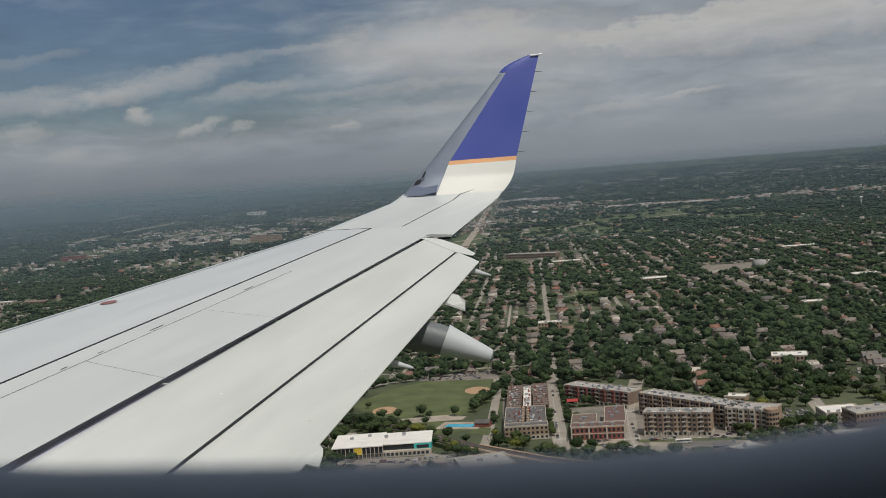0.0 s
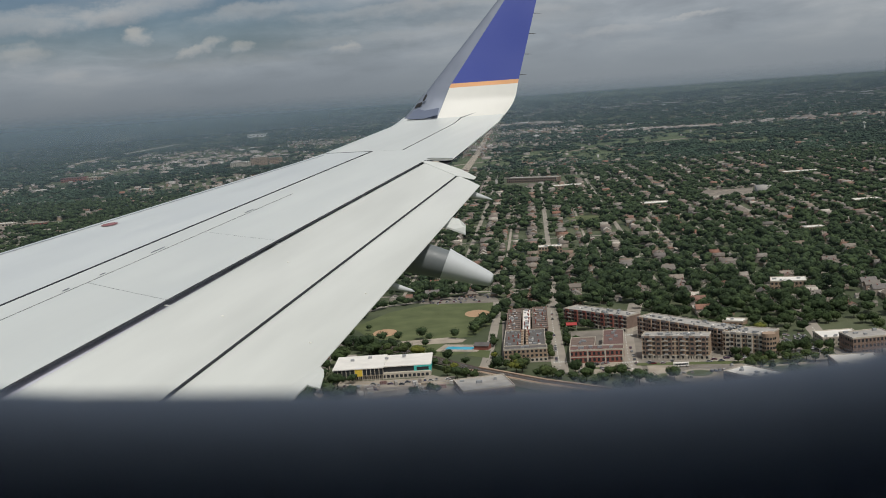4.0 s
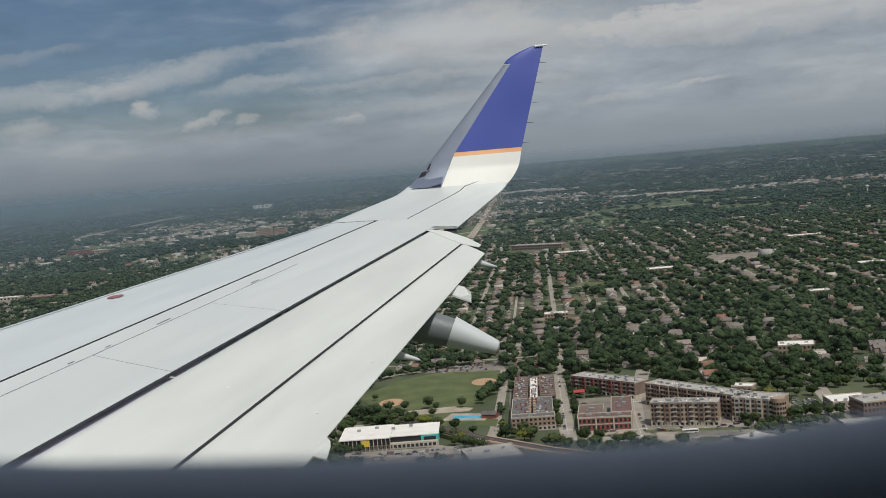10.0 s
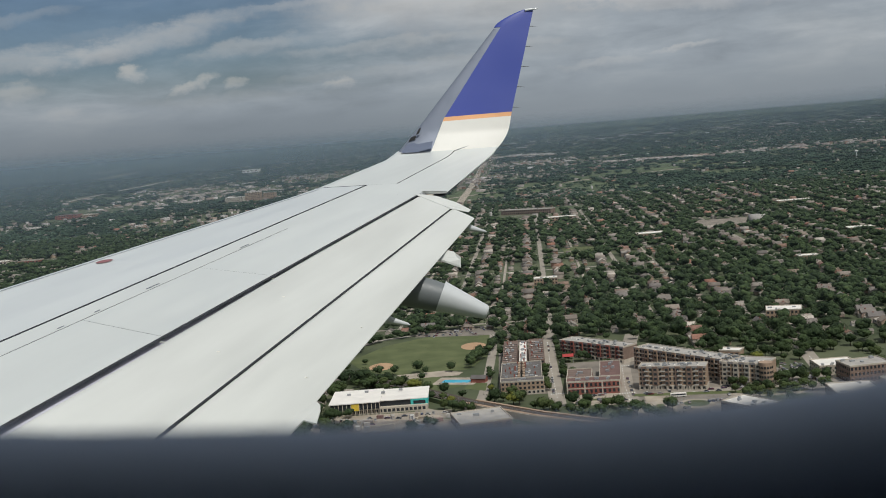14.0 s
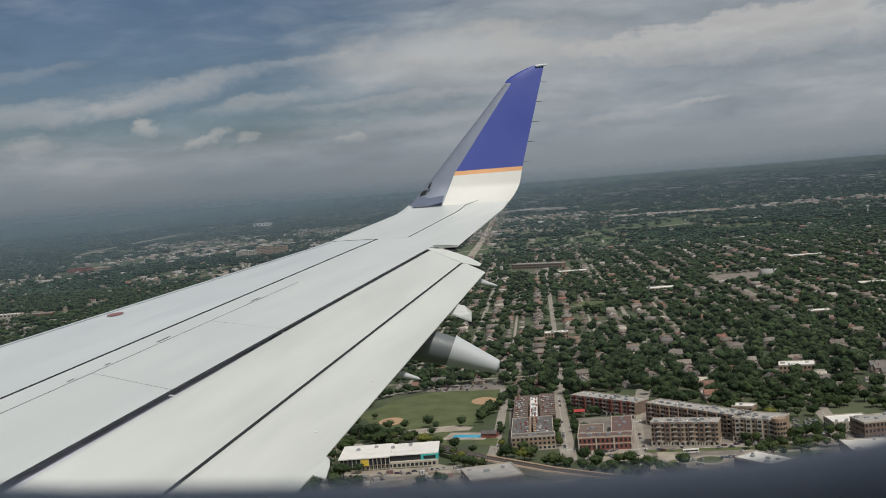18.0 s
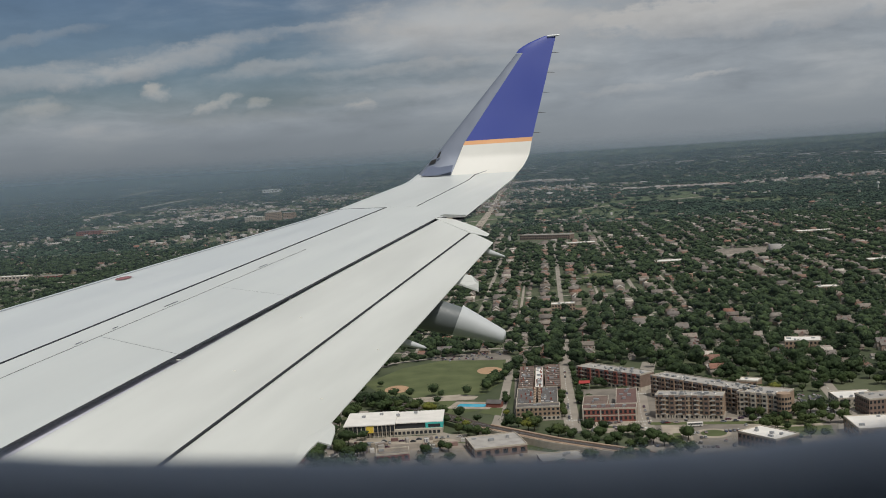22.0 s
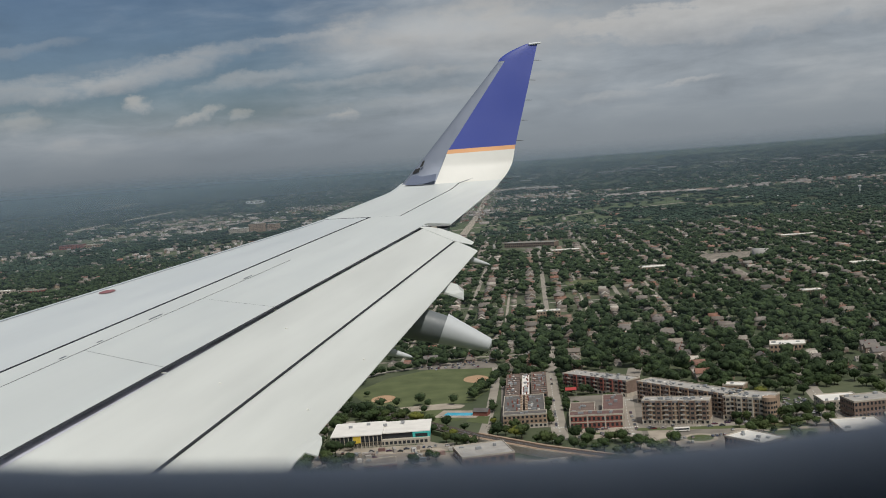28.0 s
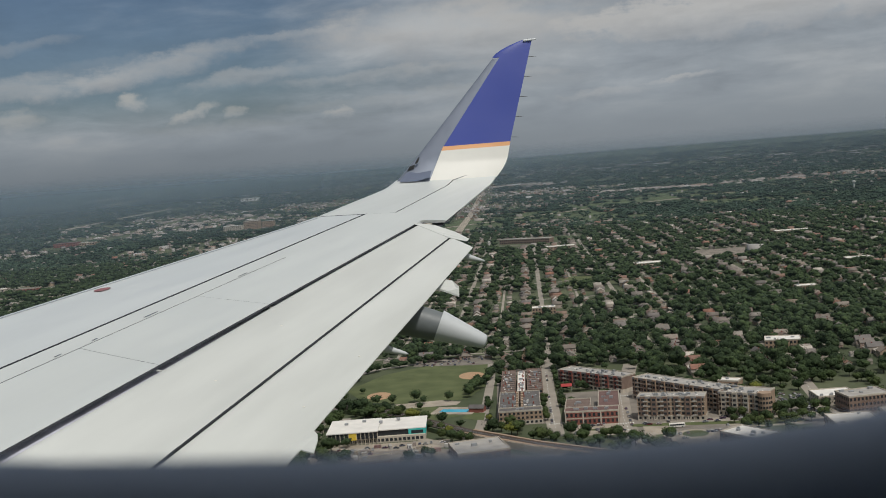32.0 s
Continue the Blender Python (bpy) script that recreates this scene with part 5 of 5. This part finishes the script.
def triangles(v, f):
    tri = []
    for q in f:
        for i in range(1, len(q) - 1):
            tri.append((q[0], q[i], q[i + 1]))
    return np.array(v, np.float32), np.array(tri, np.int32)


def scatter(items, templates):
    """Joined copies: items are (x, y, angle, template, scale, height scale)."""
    cos_, faces_, base = [], [], 0
    for x, y, ang, k, sc, hs in items:
        v, f = templates[k]
        px_, py_, pz_, q = land(x, y)
        c, s = math.cos(radians(ang)), math.sin(radians(ang))
        a = np.empty_like(v)
        a[:, 0] = (v[:, 0] * c - v[:, 1] * s) * sc * q + px_
        a[:, 1] = (v[:, 0] * s + v[:, 1] * c) * sc * q + py_
        a[:, 2] = v[:, 2] * hs * q + pz_
        cos_.append(a)
        faces_.append(f + base)
        base += len(v)
    return np.concatenate(cos_), np.concatenate(faces_)


ALLT = {**{i: t for i, t in enumerate(TYPES)}, 9: GAR}
WT = {k: triangles(t[0], t[1]) for k, t in ALLT.items()}
RT = {k: triangles(t[2], t[3]) for k, t in ALLT.items()}
its = [(x, y, a, k, 1.0, 1.0) for x, y, a, k in stuff_w]
for k in range(15000):
    d = rng.uniform(2980, 4700)
    y = d if d < FLAT else FLAT / (1 - (d - FLAT) / REACH)
    x = rng.uniform(-0.5, 0.5) * y
    if noise.noise(Vector((x * 0.0012, y * 0.0005, 5.0))) + 0.5 * noise.noise(Vector((x * 0.004, y * 0.0016, 1.0))) > rng.uniform(-0.25, 0.6) and (x > -0.12 * y or rng.random() < 0.25) and not any(abs(x - fx) < fa and abs(y - fy) < fb for fx, fy, fa, fb in FIELDS):
        its.append((x, y, -5 + rng.choice([0, 90]), rng.randrange(6), rng.uniform(0.8, 1.15), rng.uniform(0.9, 1.3)))
mass = thing("distant_houses", "rows of small suburban houses under brown roofs", "houses", None, kind="stuff")
tagged(part("walls", fast_mesh("walls", *scatter(its, WT), M_HOUSES), mass), kind="stuff")
tagged(part("roofs", fast_mesh("roofs", *scatter(its, RT), M_ROOFS), mass), kind="stuff")
# far flat-roofed sheds, shops and flats
shed = triangles([(-.5, -.5, 0), (.5, -.5, 0), (.5, .5, 0), (-.5, .5, 0), (-.5, -.5, 1), (.5, -.5, 1), (.5, .5, 1), (-.5, .5, 1)], [(0, 1, 5, 4), (1, 2, 6, 5), (2, 3, 7, 6), (3, 0, 4, 7), (4, 5, 6, 7)])
rng = random.Random(21)
its = []
CLUSTERS = (
        (690, 8200, 260, 300, 170, 24), (1050, 5420, 220, 120, 130, 16), (1330, 5300, 150, 60, 40, 30), (650, 6300, 500, 500, 150, 14),
        (1900, 5400, 500, 300, 100, 16), (250, 4700, 200, 300, 50, 14), (-1400, 6700, 500, 900, 120, 17), (-1000, 5600, 450, 400, 90, 15), (-420, 5000, 260, 500, 60, 16), (-650, 3500, 330, 350, 60, 11), (-1250, 4900, 420, 450, 80, 13), (-1500, 3900, 260, 300, 45, 14),
        (-700, 7200, 350, 900, 60, 15), (600, 14000, 2500, 2500, 120, 40), (3500, 14000, 2000, 2500, 100, 50), (0, 4000, 2000, 900, 100, 12), (500, 2500, 900, 500, 40, 10))
for cx, cy, sx, sy, n, big_ in CLUSTERS:
    for k in range(n):
        x, y = rng.gauss(cx, sx * 0.6), rng.gauss(cy, sy * 0.6)
        if y > 2000 and abs(x) < 0.6 * y:
            its.append((x, y, -5 + rng.choice([0, 90]), 0, big_ * rng.choice([0.5, 0.6, 0.8, 1.0, 1.5, 2.4]) * rng.uniform(0.8, 1.2), rng.uniform(5, 10)))
M_SHED = mat("flat_roofed_sheds", (0.26, 0.235, 0.21), 0.85, 0.0, 0.15, 0.05, 0.4, per="island", tint=[(0.36, 0.33, 0.30), (0.20, 0.16, 0.14), (0.42, 0.40, 0.38), (0.26, 0.19, 0.15), (0.58, 0.56, 0.54)])
tagged(new("distant_buildings", fast_mesh("distant_buildings", *scatter(its, {0: shed}), M_SHED)), "far pale flat-roofed shops and sheds", "buildings", kind="stuff")
# water tower
wtw = thing("water_tower", "white water tower far over the trees", "water tower", pose(*land(1500, 3900)[:3]) @ Matrix.Scale(0.7 * land(1500, 3900)[3], 4))
bm = bmesh.new()
bmesh.ops.create_uvsphere(bm, u_segments=20, v_segments=12, radius=8.5, matrix=Matrix.Translation((0, 0, 38)) @ Matrix.Diagonal((1, 1, 0.75, 1)))
me = bpy.data.meshes.new("tank")
bm.to_mesh(me)
bm.free()
me.materials.append(M_MEMB)
part("tank", me, wtw)
bm = bmesh.new()
bmesh.ops.create_cone(bm, cap_ends=True, segments=14, radius1=4.0, radius2=2.2, depth=34, matrix=Matrix.Translation((0, 0, 17)))
me = bpy.data.meshes.new("stem")
bm.to_mesh(me)
bm.free()
me.materials.append(M_MEMB)
part("stem", me, wtw)

copy_thing(wtw, pose(*land(-930, 4580)[:3]) @ Matrix.Scale(0.7 * land(-930, 4580)[3], 4))


LANDMARKS = []


def far_block(name, label, category, x, y, ang, length, depth, height, wall_m, roof_m, floors, bays):
    """A building past the flat, drawn in and shrunk by land() to fit the camera's view."""
    LANDMARKS.append((x + length / 2, y, length * 0.6 + 15, 190))
    px_, py_, pz_, k = land(x, y)
    t = thing(name, label, category, pose(px_, py_, pz_, 0, 0, ang) @ Matrix.Scale(k, 4))
    part("wall", box("wall", 0, length, 0, depth, 0, height, wall_m), t)
    part("roof", box("roof", -0.4, length + 0.4, -0.4, depth + 0.4, height, height + 0.8, roof_m), t)
    for f in range(floors):
        for b in range(bays):
            part("window", box("window", (b + 0.25) * length / bays, (b + 0.75) * length / bays, -0.15, 0.1, (f + 0.4) * height / floors, (f + 0.72) * height / floors, M_PANE), t)


far_block("factory", "long red-brown factory hall on the plain", "factory", -1410, 4270, -4, 84, 60, 15, M_BRICK, M_RROOF, 2, 8)
far_block("factory", "tan brick hall beside the factory", "factory", -1320, 4290, -4, 60, 70, 10, M_TAN, M_STONE, 1, 6)
far_block("warehouse", "white-roofed warehouse beyond the woods", "warehouse", -1425, 4400, -4, 70, 30, 8, M_STONE, M_MEMB, 1, 6)
far_block("hospital", "tan brick hospital wing above the trees", "hospital", -810, 4520, -10, 75, 30, 20, M_STONE, M_MEMB, 4, 9)
far_block("hospital", "tall tan brick hospital block above the trees", "hospital", -735, 4560, -10, 62, 34, 32, M_TAN, M_STONE, 5, 8)
far_block("hospital", "brown brick hospital block above the trees", "hospital", -668, 4600, -10, 48, 34, 26, M_TAN, M_GRAV, 4, 6)
far_block("stadium", "far pale flat hall in the haze", "hall", -1700, 10500, -4, 150, 150, 26, M_MEMB, M_MEMB, 1, 4)
for pts, wide in (([(-1977, 6156), (-2060, 7250)], 46), ([(-2085, 7600), (-2165, 9686)], 52), ([(-6456, 22247), (-7200, 27000)], 260), ([(-7700, 31000), (-9178, 41823)], 300), ([(-3900, 13500), (-4700, 18500)], 120)):
    strip("road", pts, wide, 3.0, M_ALLEY, "far pale highway across the plain", "street")
strip("road", [(-1420, 4700), (-1352, 4974), (-1213, 5436), (-905, 6257)], 24, 3.0, M_WALK, "far pale road past the hospital", "street")
FAR_ROADS = [q for q in SEGS if q[0] < -600 and q[1] > 4000]
patch("bare_lot", [(-980, 2360), (-1000, 2480), (-850, 2430), (-790, 2330)], 0.12, M_DIRT, "bare yards among the woods", "lot")
block("warehouse", "long low warehouse with white flat roof", "warehouse", -985, 2440, -8, 70, 26, 6, M_STONE, M_MEMB, 1, 8, "l", None, 2)
block("warehouse", "low brick store with tan roof", "warehouse", -880, 2400, -8, 46, 24, 6, M_BRICK, M_DIRT, 1, 6, "l", None, 2)

# ---- trees ----
bm = bmesh.new()
bmesh.ops.create_icosphere(bm, subdivisions=1, radius=1.0)
bm.verts.ensure_lookup_table()
ICO_V = np.array([v.co[:] for v in bm.verts], np.float32)
ICO_F = np.array([[v.index for v in f.verts] for f in bm.faces], np.int32)
bm.free()
OCT_V = np.array([(1, 0, 0), (-1, 0, 0), (0, 1, 0), (0, -1, 0), (0, 0, 1), (0, 0, -1)], np.float32)
OCT_F = np.array([(0, 2, 4), (2, 1, 4), (1, 3, 4), (3, 0, 4), (2, 0, 5), (1, 2, 5), (3, 1, 5), (0, 3, 5)], np.int32)


def crown(cores, leaves, seed, core, leaf, base=(ICO_V, ICO_F), wide=0.5, lo=0.2):
    """Leaf sprays round a few dark inner clumps, over an uneven lobed crown; the tree is 1 high."""
    r = np.random.RandomState(seed)
    lobes = r.normal(size=(7, 3))
    lobes[:, 2] = np.abs(lobes[:, 2]) * 0.7
    lobes /= np.linalg.norm(lobes, axis=1)[:, None]
    vs_, fs_, count = [], [], 0

    def spot(d, rad):
        grow = 0.62 + 0.42 * max(0.0, float((lobes @ d).max())) ** 4
        return np.array([d[0] * wide * rad * grow, d[1] * wide * rad * grow, (lo + 1) / 2 + d[2] * (1 - lo) / 2 * rad * min(1.0, grow + 0.1)])

    for i in range(cores):
        d = r.normal(size=3)
        d /= np.linalg.norm(d)
        v = base[0] * (core * r.uniform(0.7, 1.25, (len(base[0]), 1))) * np.array([1, 1, 0.85])
        vs_.append(v + spot(d, 0.62 * r.rand() ** 0.4))
        fs_.append(base[1] + count)
        count += len(base[0])
    for i in range(leaves):
        d = r.normal(size=3)
        d /= np.linalg.norm(d)
        c = spot(d, r.uniform(0.78, 1.12))
        v = r.normal(size=(3, 3)) * leaf * r.uniform(0.6, 1.3)
        v -= 0.72 * np.outer(v @ d, d)
        vs_.append(c + v)
        fs_.append(np.array([[count, count + 1, count + 2]]))
        count += 3
    return np.concatenate(vs_).astype(np.float32), np.concatenate(fs_).astype(np.int32)


NEAR_T = [crown(20, 440, 100 + i, 0.205, 0.040, wide=0.52 + 0.05 * (i % 4), lo=0.16 + 0.03 * (i % 3)) for i in range(10)]
MID_T = [crown(8, 100, 200 + i, 0.25, 0.06, wide=0.62) for i in range(8)]
WOOD_T = [crown(2, 14, 400 + i, 0.36, 0.2, (OCT_V, OCT_F), wide=0.6) for i in range(6)]
FAR_T = [crown(5, 12, 300 + i, 0.30, 0.12, (OCT_V, OCT_F), wide=0.6) for i in range(6)]


def trunk_mesh():
    verts, faces = [], []

    def limb(a, b, ra, rb, seg=6):
        q = (Vector(b) - Vector(a)).to_track_quat("Z", "Y").to_matrix()
        o = len(verts)
        for p, r in ((a, ra), (b, rb)):
            for k in range(seg):
                g = 2 * math.pi * k / seg
                verts.append(Vector(p) + q @ Vector((r * math.cos(g), r * math.sin(g), 0)))
        faces.extend((o + k, o + (k + 1) % seg, o + seg + (k + 1) % seg, o + seg + k) for k in range(seg))

    limb((0, 0, 0), (0, 0, 0.4), 0.035, 0.022)
    for g in (0.3, 2.3, 4.4):
        limb((0, 0, 0.32), (0.2 * math.cos(g), 0.2 * math.sin(g), 0.62), 0.016, 0.006)
    return poly_mesh("trunk", verts, faces, M_BARK)


TRUNK = trunk_mesh()
CROWNS = [fast_mesh("crown", v, f, M_LEAF, True) for v, f in NEAR_T]
CROWN_Y = fast_mesh("crown", *NEAR_T[2], M_LEAFY, True)
tree_proto = {}


def tree(x, y, h, k, ang, yellow=False):
    m = pose(x, y, 0, 0, 0, ang) @ Matrix.Scale(h, 4)
    key = (k, yellow)
    if key not in tree_proto:
        t = thing("tree", "yellow-green broadleaf tree between houses" if yellow else "full dark green broadleaf tree beside houses", "tree", m, "street and garden trees")
        part("trunk", TRUNK, t)
        part("crown", CROWN_Y if yellow else CROWNS[k], t)
        tree_proto[key] = t
        return
    t = copy_thing(tree_proto[key], m)
    t.matrix_basis = m


rng = random.Random(8)
near_trees, mid_items, far_items = [], [], []
# hand-set rows: along the field, the railway, the streets of the centre
rows_ = [((-70, 925), (20, 842), 9), ((36, 826), (84, 771), 7), ((-100, 945), (0, 840), 5), ((-70, 1095), (20, 1150), 22), ((-95, 935), (-20, 905), 7), ((28, 945), (62, 1060), 16), ((-60, 945), (20, 935), 5), ((100, 830), (112, 1040), 22), ((84, 838), (97, 1030), 22), ((41, 852), (44, 925), 12), ((215, 806), (285, 800), 12), ((225, 790), (275, 775), 8), ((120, 775), (150, 720), 10), ((250, 885), (330, 905), 12), ((290, 905), (345, 950), 10), ((100, 705), (150, 690), 8), ((-70, 762), (-10, 740), 4), ((-90, 1010), (-70, 1080), 10), ((180, 1010), (330, 1010), 9), ((210, 960), (320, 960), 7), ((-70, 912), (15, 822), 13), ((0, 812), (58, 748), 8), ((-100, 962), (-55, 925), 8), ((88, 768), (128, 726), 6), ((92, 790), (132, 770), 3), ((-95, 768), (-60, 762), 2), ((-90, 732), (-20, 724), 6), ((84, 700), (118, 690), 5)]
for (xa, ya), (xb, yb), n in rows_:
    for k in range(n):
        t = (k + rng.uniform(0.1, 0.9)) / n
        low = 830 < (ya + yb) / 2 < 960 and 35 < xa < 110
        tx, ty = xa + (xb - xa) * t + rng.uniform(-3, 3) * (0.3 if low else 1), ya + (yb - ya) * t + rng.uniform(-5, 5)
        near_trees.append((tx, ty, rng.uniform(5, 7.5) if low else rng.uniform(6.5, 12)))
cell = {}
for x, y, s in LOTS:
    cell.setdefault((int(x // 12), int(y // 12)), []).append((x, y))


def clear(x, y, d):
    cx, cy = int(x // 12), int(y // 12)
    for i in (-1, 0, 1):
        for j in (-1, 0, 1):
            for hx, hy in cell.get((cx + i, cy + j), ()):
                if (hx - x) ** 2 + (hy - y) ** 2 < d * d:
                    return False
    return True


def wooded(x, y):
    return noise.noise(Vector((x * 0.0035, y * 0.0022, 3.0))) + 0.5 * noise.noise(Vector((x * 0.012, y * 0.008, 9.0)))


def open_ground(x, y, pad=2.0):
    """Not on a road, a building, the railway or the playing field."""
    for xa, ya, xb, yb, w in SEGS[TOWN0:]:
        dx, dy = xb - xa, yb - ya
        t = max(0.0, min(1.0, ((x - xa) * dx + (y - ya) * dy) / (dx * dx + dy * dy)))
        if math.hypot(x - xa - t * dx, y - ya - t * dy) < w + pad:
            return False
    for bx, by, c, s, l, d in FOOT:
        u, v = (x - bx) * c + (y - by) * s, -(x - bx) * s + (y - by) * c
        if -pad < u < l + pad and -pad < v < d + pad:
            return False
    for (xa, ya), (xb, yb) in zip(rail_pts, rail_pts[1:]):
        dx, dy = xb - xa, yb - ya
        t = max(0.0, min(1.0, ((x - xa) * dx + (y - ya) * dy) / (dx * dx + dy * dy)))
        if math.hypot(x - xa - t * dx, y - ya - t * dy) < 14:
            return False
    return True


def on_building(x, y, pad=4.0):
    for bx, by, c, s, l, d in FOOT:
        u, v = (x - bx) * c + (y - by) * s, -(x - bx) * s + (y - by) * c
        if -pad < u < l + pad and -pad < v < d + pad:
            return True
    return False


near_trees = [q for q in near_trees if not on_building(q[0], q[1], 1.5)]
for k in range(1500):
    y = rng.uniform(690, 1160)
    x = rng.uniform(-0.12 * y, 0.46 * y)
    if -105 < x < 18 and 735 < y < 815 and (y > 775 or rng.random() < 0.6):
        continue
    if not free(x, y) and open_ground(x, y) and not (-62 < x < 50 and 935 < y < 1120) and not (160 < x < 208 and y < 795) and not (90 < x < 140 and 772 < y < 826) and rng.random() < (0.2 if x < 40 else 0.3 if y < 900 else 0.5):
        near_trees.append((x, y, rng.uniform(5.5, 11)))
for k in range(52000):
    y = math.sqrt(rng.uniform(690 ** 2, 3000 ** 2))
    x = rng.uniform(-0.46 * y - 30, 0.48 * y + 40)
    if y < 1600 and x < -0.20 * y and rng.random() < 0.6:
        continue
    e, n = Vector((x, y)).dot(GE), Vector((x, y)).dot(GN)
    if not free(x, y, -5) or wooded(x, y) + (0.04 if x > 0.18 * y else 0.16 if x > 0 and 1130 < y < 1800 else 0.0) < rng.uniform(-0.66, 0.86) or on_building(x, y):
        continue
    se = (e - 19) % 105
    if min(se, 105 - se) < (5.0 if int((e - 19) // 105) % 2 else 3.4) or not clear(x, y, 6.6):
        continue
    h = rng.uniform(7, 12) + (rng.uniform(0, 7) if rng.random() < 0.5 else 0)
    if y < 1130 and len(near_trees) < 900:
        near_trees.append((x, y, h))
    elif y < 1650:
        mid_items.append((x, y, rng.uniform(0, 360), rng.randrange(8), h * rng.uniform(0.95, 1.3), h))
    else:
        far_items.append((x, y, rng.uniform(0, 360), rng.randrange(6), h * rng.uniform(1.0, 1.4), h * 0.95))
near_trees.sort(key=lambda q: q[1])
lots_of = [(x, y, rng.uniform(0, 360), rng.randrange(10), h, h) for x, y, h in near_trees[300:]]
for i, (x, y, h) in enumerate(near_trees[:300]):
    tree(x, y, h, i % 10, rng.uniform(0, 360), rng.random() < 0.02)
tagged(new("garden_trees", fast_mesh("garden_trees", *scatter(lots_of, dict(enumerate(NEAR_T))), M_LEAFS, True)), "leafy green garden and street trees", "trees", kind="stuff")
tagged(new("mid_trees", fast_mesh("mid_trees", *scatter(mid_items, dict(enumerate(MID_T))), M_LEAFS, True)), "dense dark green trees over the houses", "trees", kind="stuff")
tagged(new("far_trees", fast_mesh("far_trees", *scatter(far_items, dict(enumerate(FAR_T))), M_LEAFS, True)), "far dense green trees", "trees", kind="stuff")
# woods to the skyline: wider clumps
its = []
for k in range(22500):
    d = rng.uniform(2960, 4790)
    y = d if d < FLAT else FLAT / (1 - (d - FLAT) / REACH)
    x = rng.uniform(-0.5, 0.5) * y
    q = FLAT / math.hypot(x, y) * REACH
    if noise.noise(Vector((x / y * 9, q * 0.016, 3.0))) + 0.5 * noise.noise(Vector((x / y * 30, q * 0.05, 8.0))) < rng.uniform(-0.9, -0.1 if y > 5000 else 0.1):
        continue
    if abs(x - float(np.interp(y, [a[1] for a in AVENUE], [a[0] for a in AVENUE]))) < 24 + 0.008 * y:
        continue
    if any(abs(x - fx) < fa * 0.95 and abs(y - fy) < fb * 0.95 for fx, fy, fa, fb in FIELDS) and rng.random() < 0.85:
        continue
    if rng.random() < 0.85 and any(sx < 700 and ((x - cx) / sx) ** 2 + ((y - cy) / sy) ** 2 < 0.9 for cx, cy, sx, sy, _, _ in CLUSTERS):
        continue
    if any(abs(x - fx) < fa and -fb < y - fy < 60 for fx, fy, fa, fb in LANDMARKS):
        continue
    if x < -600 and any(abs(y - y0) < abs(y1 - y0) + 200 and min(y0, y1) < y < max(y0, y1) and abs(x - (x0 + (x1 - x0) * (y - y0) / (y1 - y0))) < w + 20 + 0.006 * y for x0, y0, x1, y1, w in FAR_ROADS):
        continue
    g = y / 3000
    its.append((x, y, rng.uniform(0, 360), rng.randrange(6), rng.uniform(14, 26) * g, rng.uniform(8, 13)))
tagged(new("distant_woods", fast_mesh("distant_woods", *scatter(its, dict(enumerate(WOOD_T))), M_LEAFF)), "woods reaching the skyline, blue-green haze tinted into their leaf colour", "woods", kind="stuff")

# ---- haze: thin tinted shells stand in for it, faded at the foot and above eye height ----
HAZE_SHELLS = ((1000, 0.035, 0, 60), (1700, 0.06, 4, 80), (2500, 0.13, 8, 95), (3500, 0.27, 24, 110), (4100, 0.37, 82, 150), (4500, 0.44, 133, 184), (4800, 0.46, 178, 196))
for radius, dense, foot, full in HAZE_SHELLS:
    m = bpy.data.materials.new("haze_shell_tint")
    m.use_nodes = True
    m.node_tree.nodes.clear()
    k = Net(m.node_tree)
    place = k.n("ShaderNodeSeparateXYZ", {0: k.n("ShaderNodeTexCoord").outputs["Object"]})
    hx, hz = place.outputs[0], place.outputs[2]
    # tint starts from nothing at the foot, so no edge shows on the land
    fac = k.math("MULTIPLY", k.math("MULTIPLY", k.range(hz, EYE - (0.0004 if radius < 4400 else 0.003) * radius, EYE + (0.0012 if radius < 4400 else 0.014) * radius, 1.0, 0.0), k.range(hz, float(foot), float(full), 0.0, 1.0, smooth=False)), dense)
    # shells tinted more strongly towards -x
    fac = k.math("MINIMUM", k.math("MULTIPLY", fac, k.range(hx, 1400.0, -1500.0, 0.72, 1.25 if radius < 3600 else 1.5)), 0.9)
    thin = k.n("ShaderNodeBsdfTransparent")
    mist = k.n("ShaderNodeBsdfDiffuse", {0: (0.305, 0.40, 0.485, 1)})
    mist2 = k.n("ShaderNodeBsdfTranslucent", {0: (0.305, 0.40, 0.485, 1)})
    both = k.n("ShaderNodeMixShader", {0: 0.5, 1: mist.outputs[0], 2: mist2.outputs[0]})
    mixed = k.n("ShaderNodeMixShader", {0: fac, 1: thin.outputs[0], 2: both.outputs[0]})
    k.n("ShaderNodeOutputMaterial", {0: mixed.outputs[0]})
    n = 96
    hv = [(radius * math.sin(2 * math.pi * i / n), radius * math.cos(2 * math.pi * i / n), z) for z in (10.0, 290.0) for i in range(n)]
    ob = tagged(new("backdrop", fast_mesh("backdrop", hv, [(i, (i + 1) % n, n + (i + 1) % n, n + i) for i in range(n)], m, True)), "tinted see-through shell standing in for haze over the distant land", "haze", kind="structure")
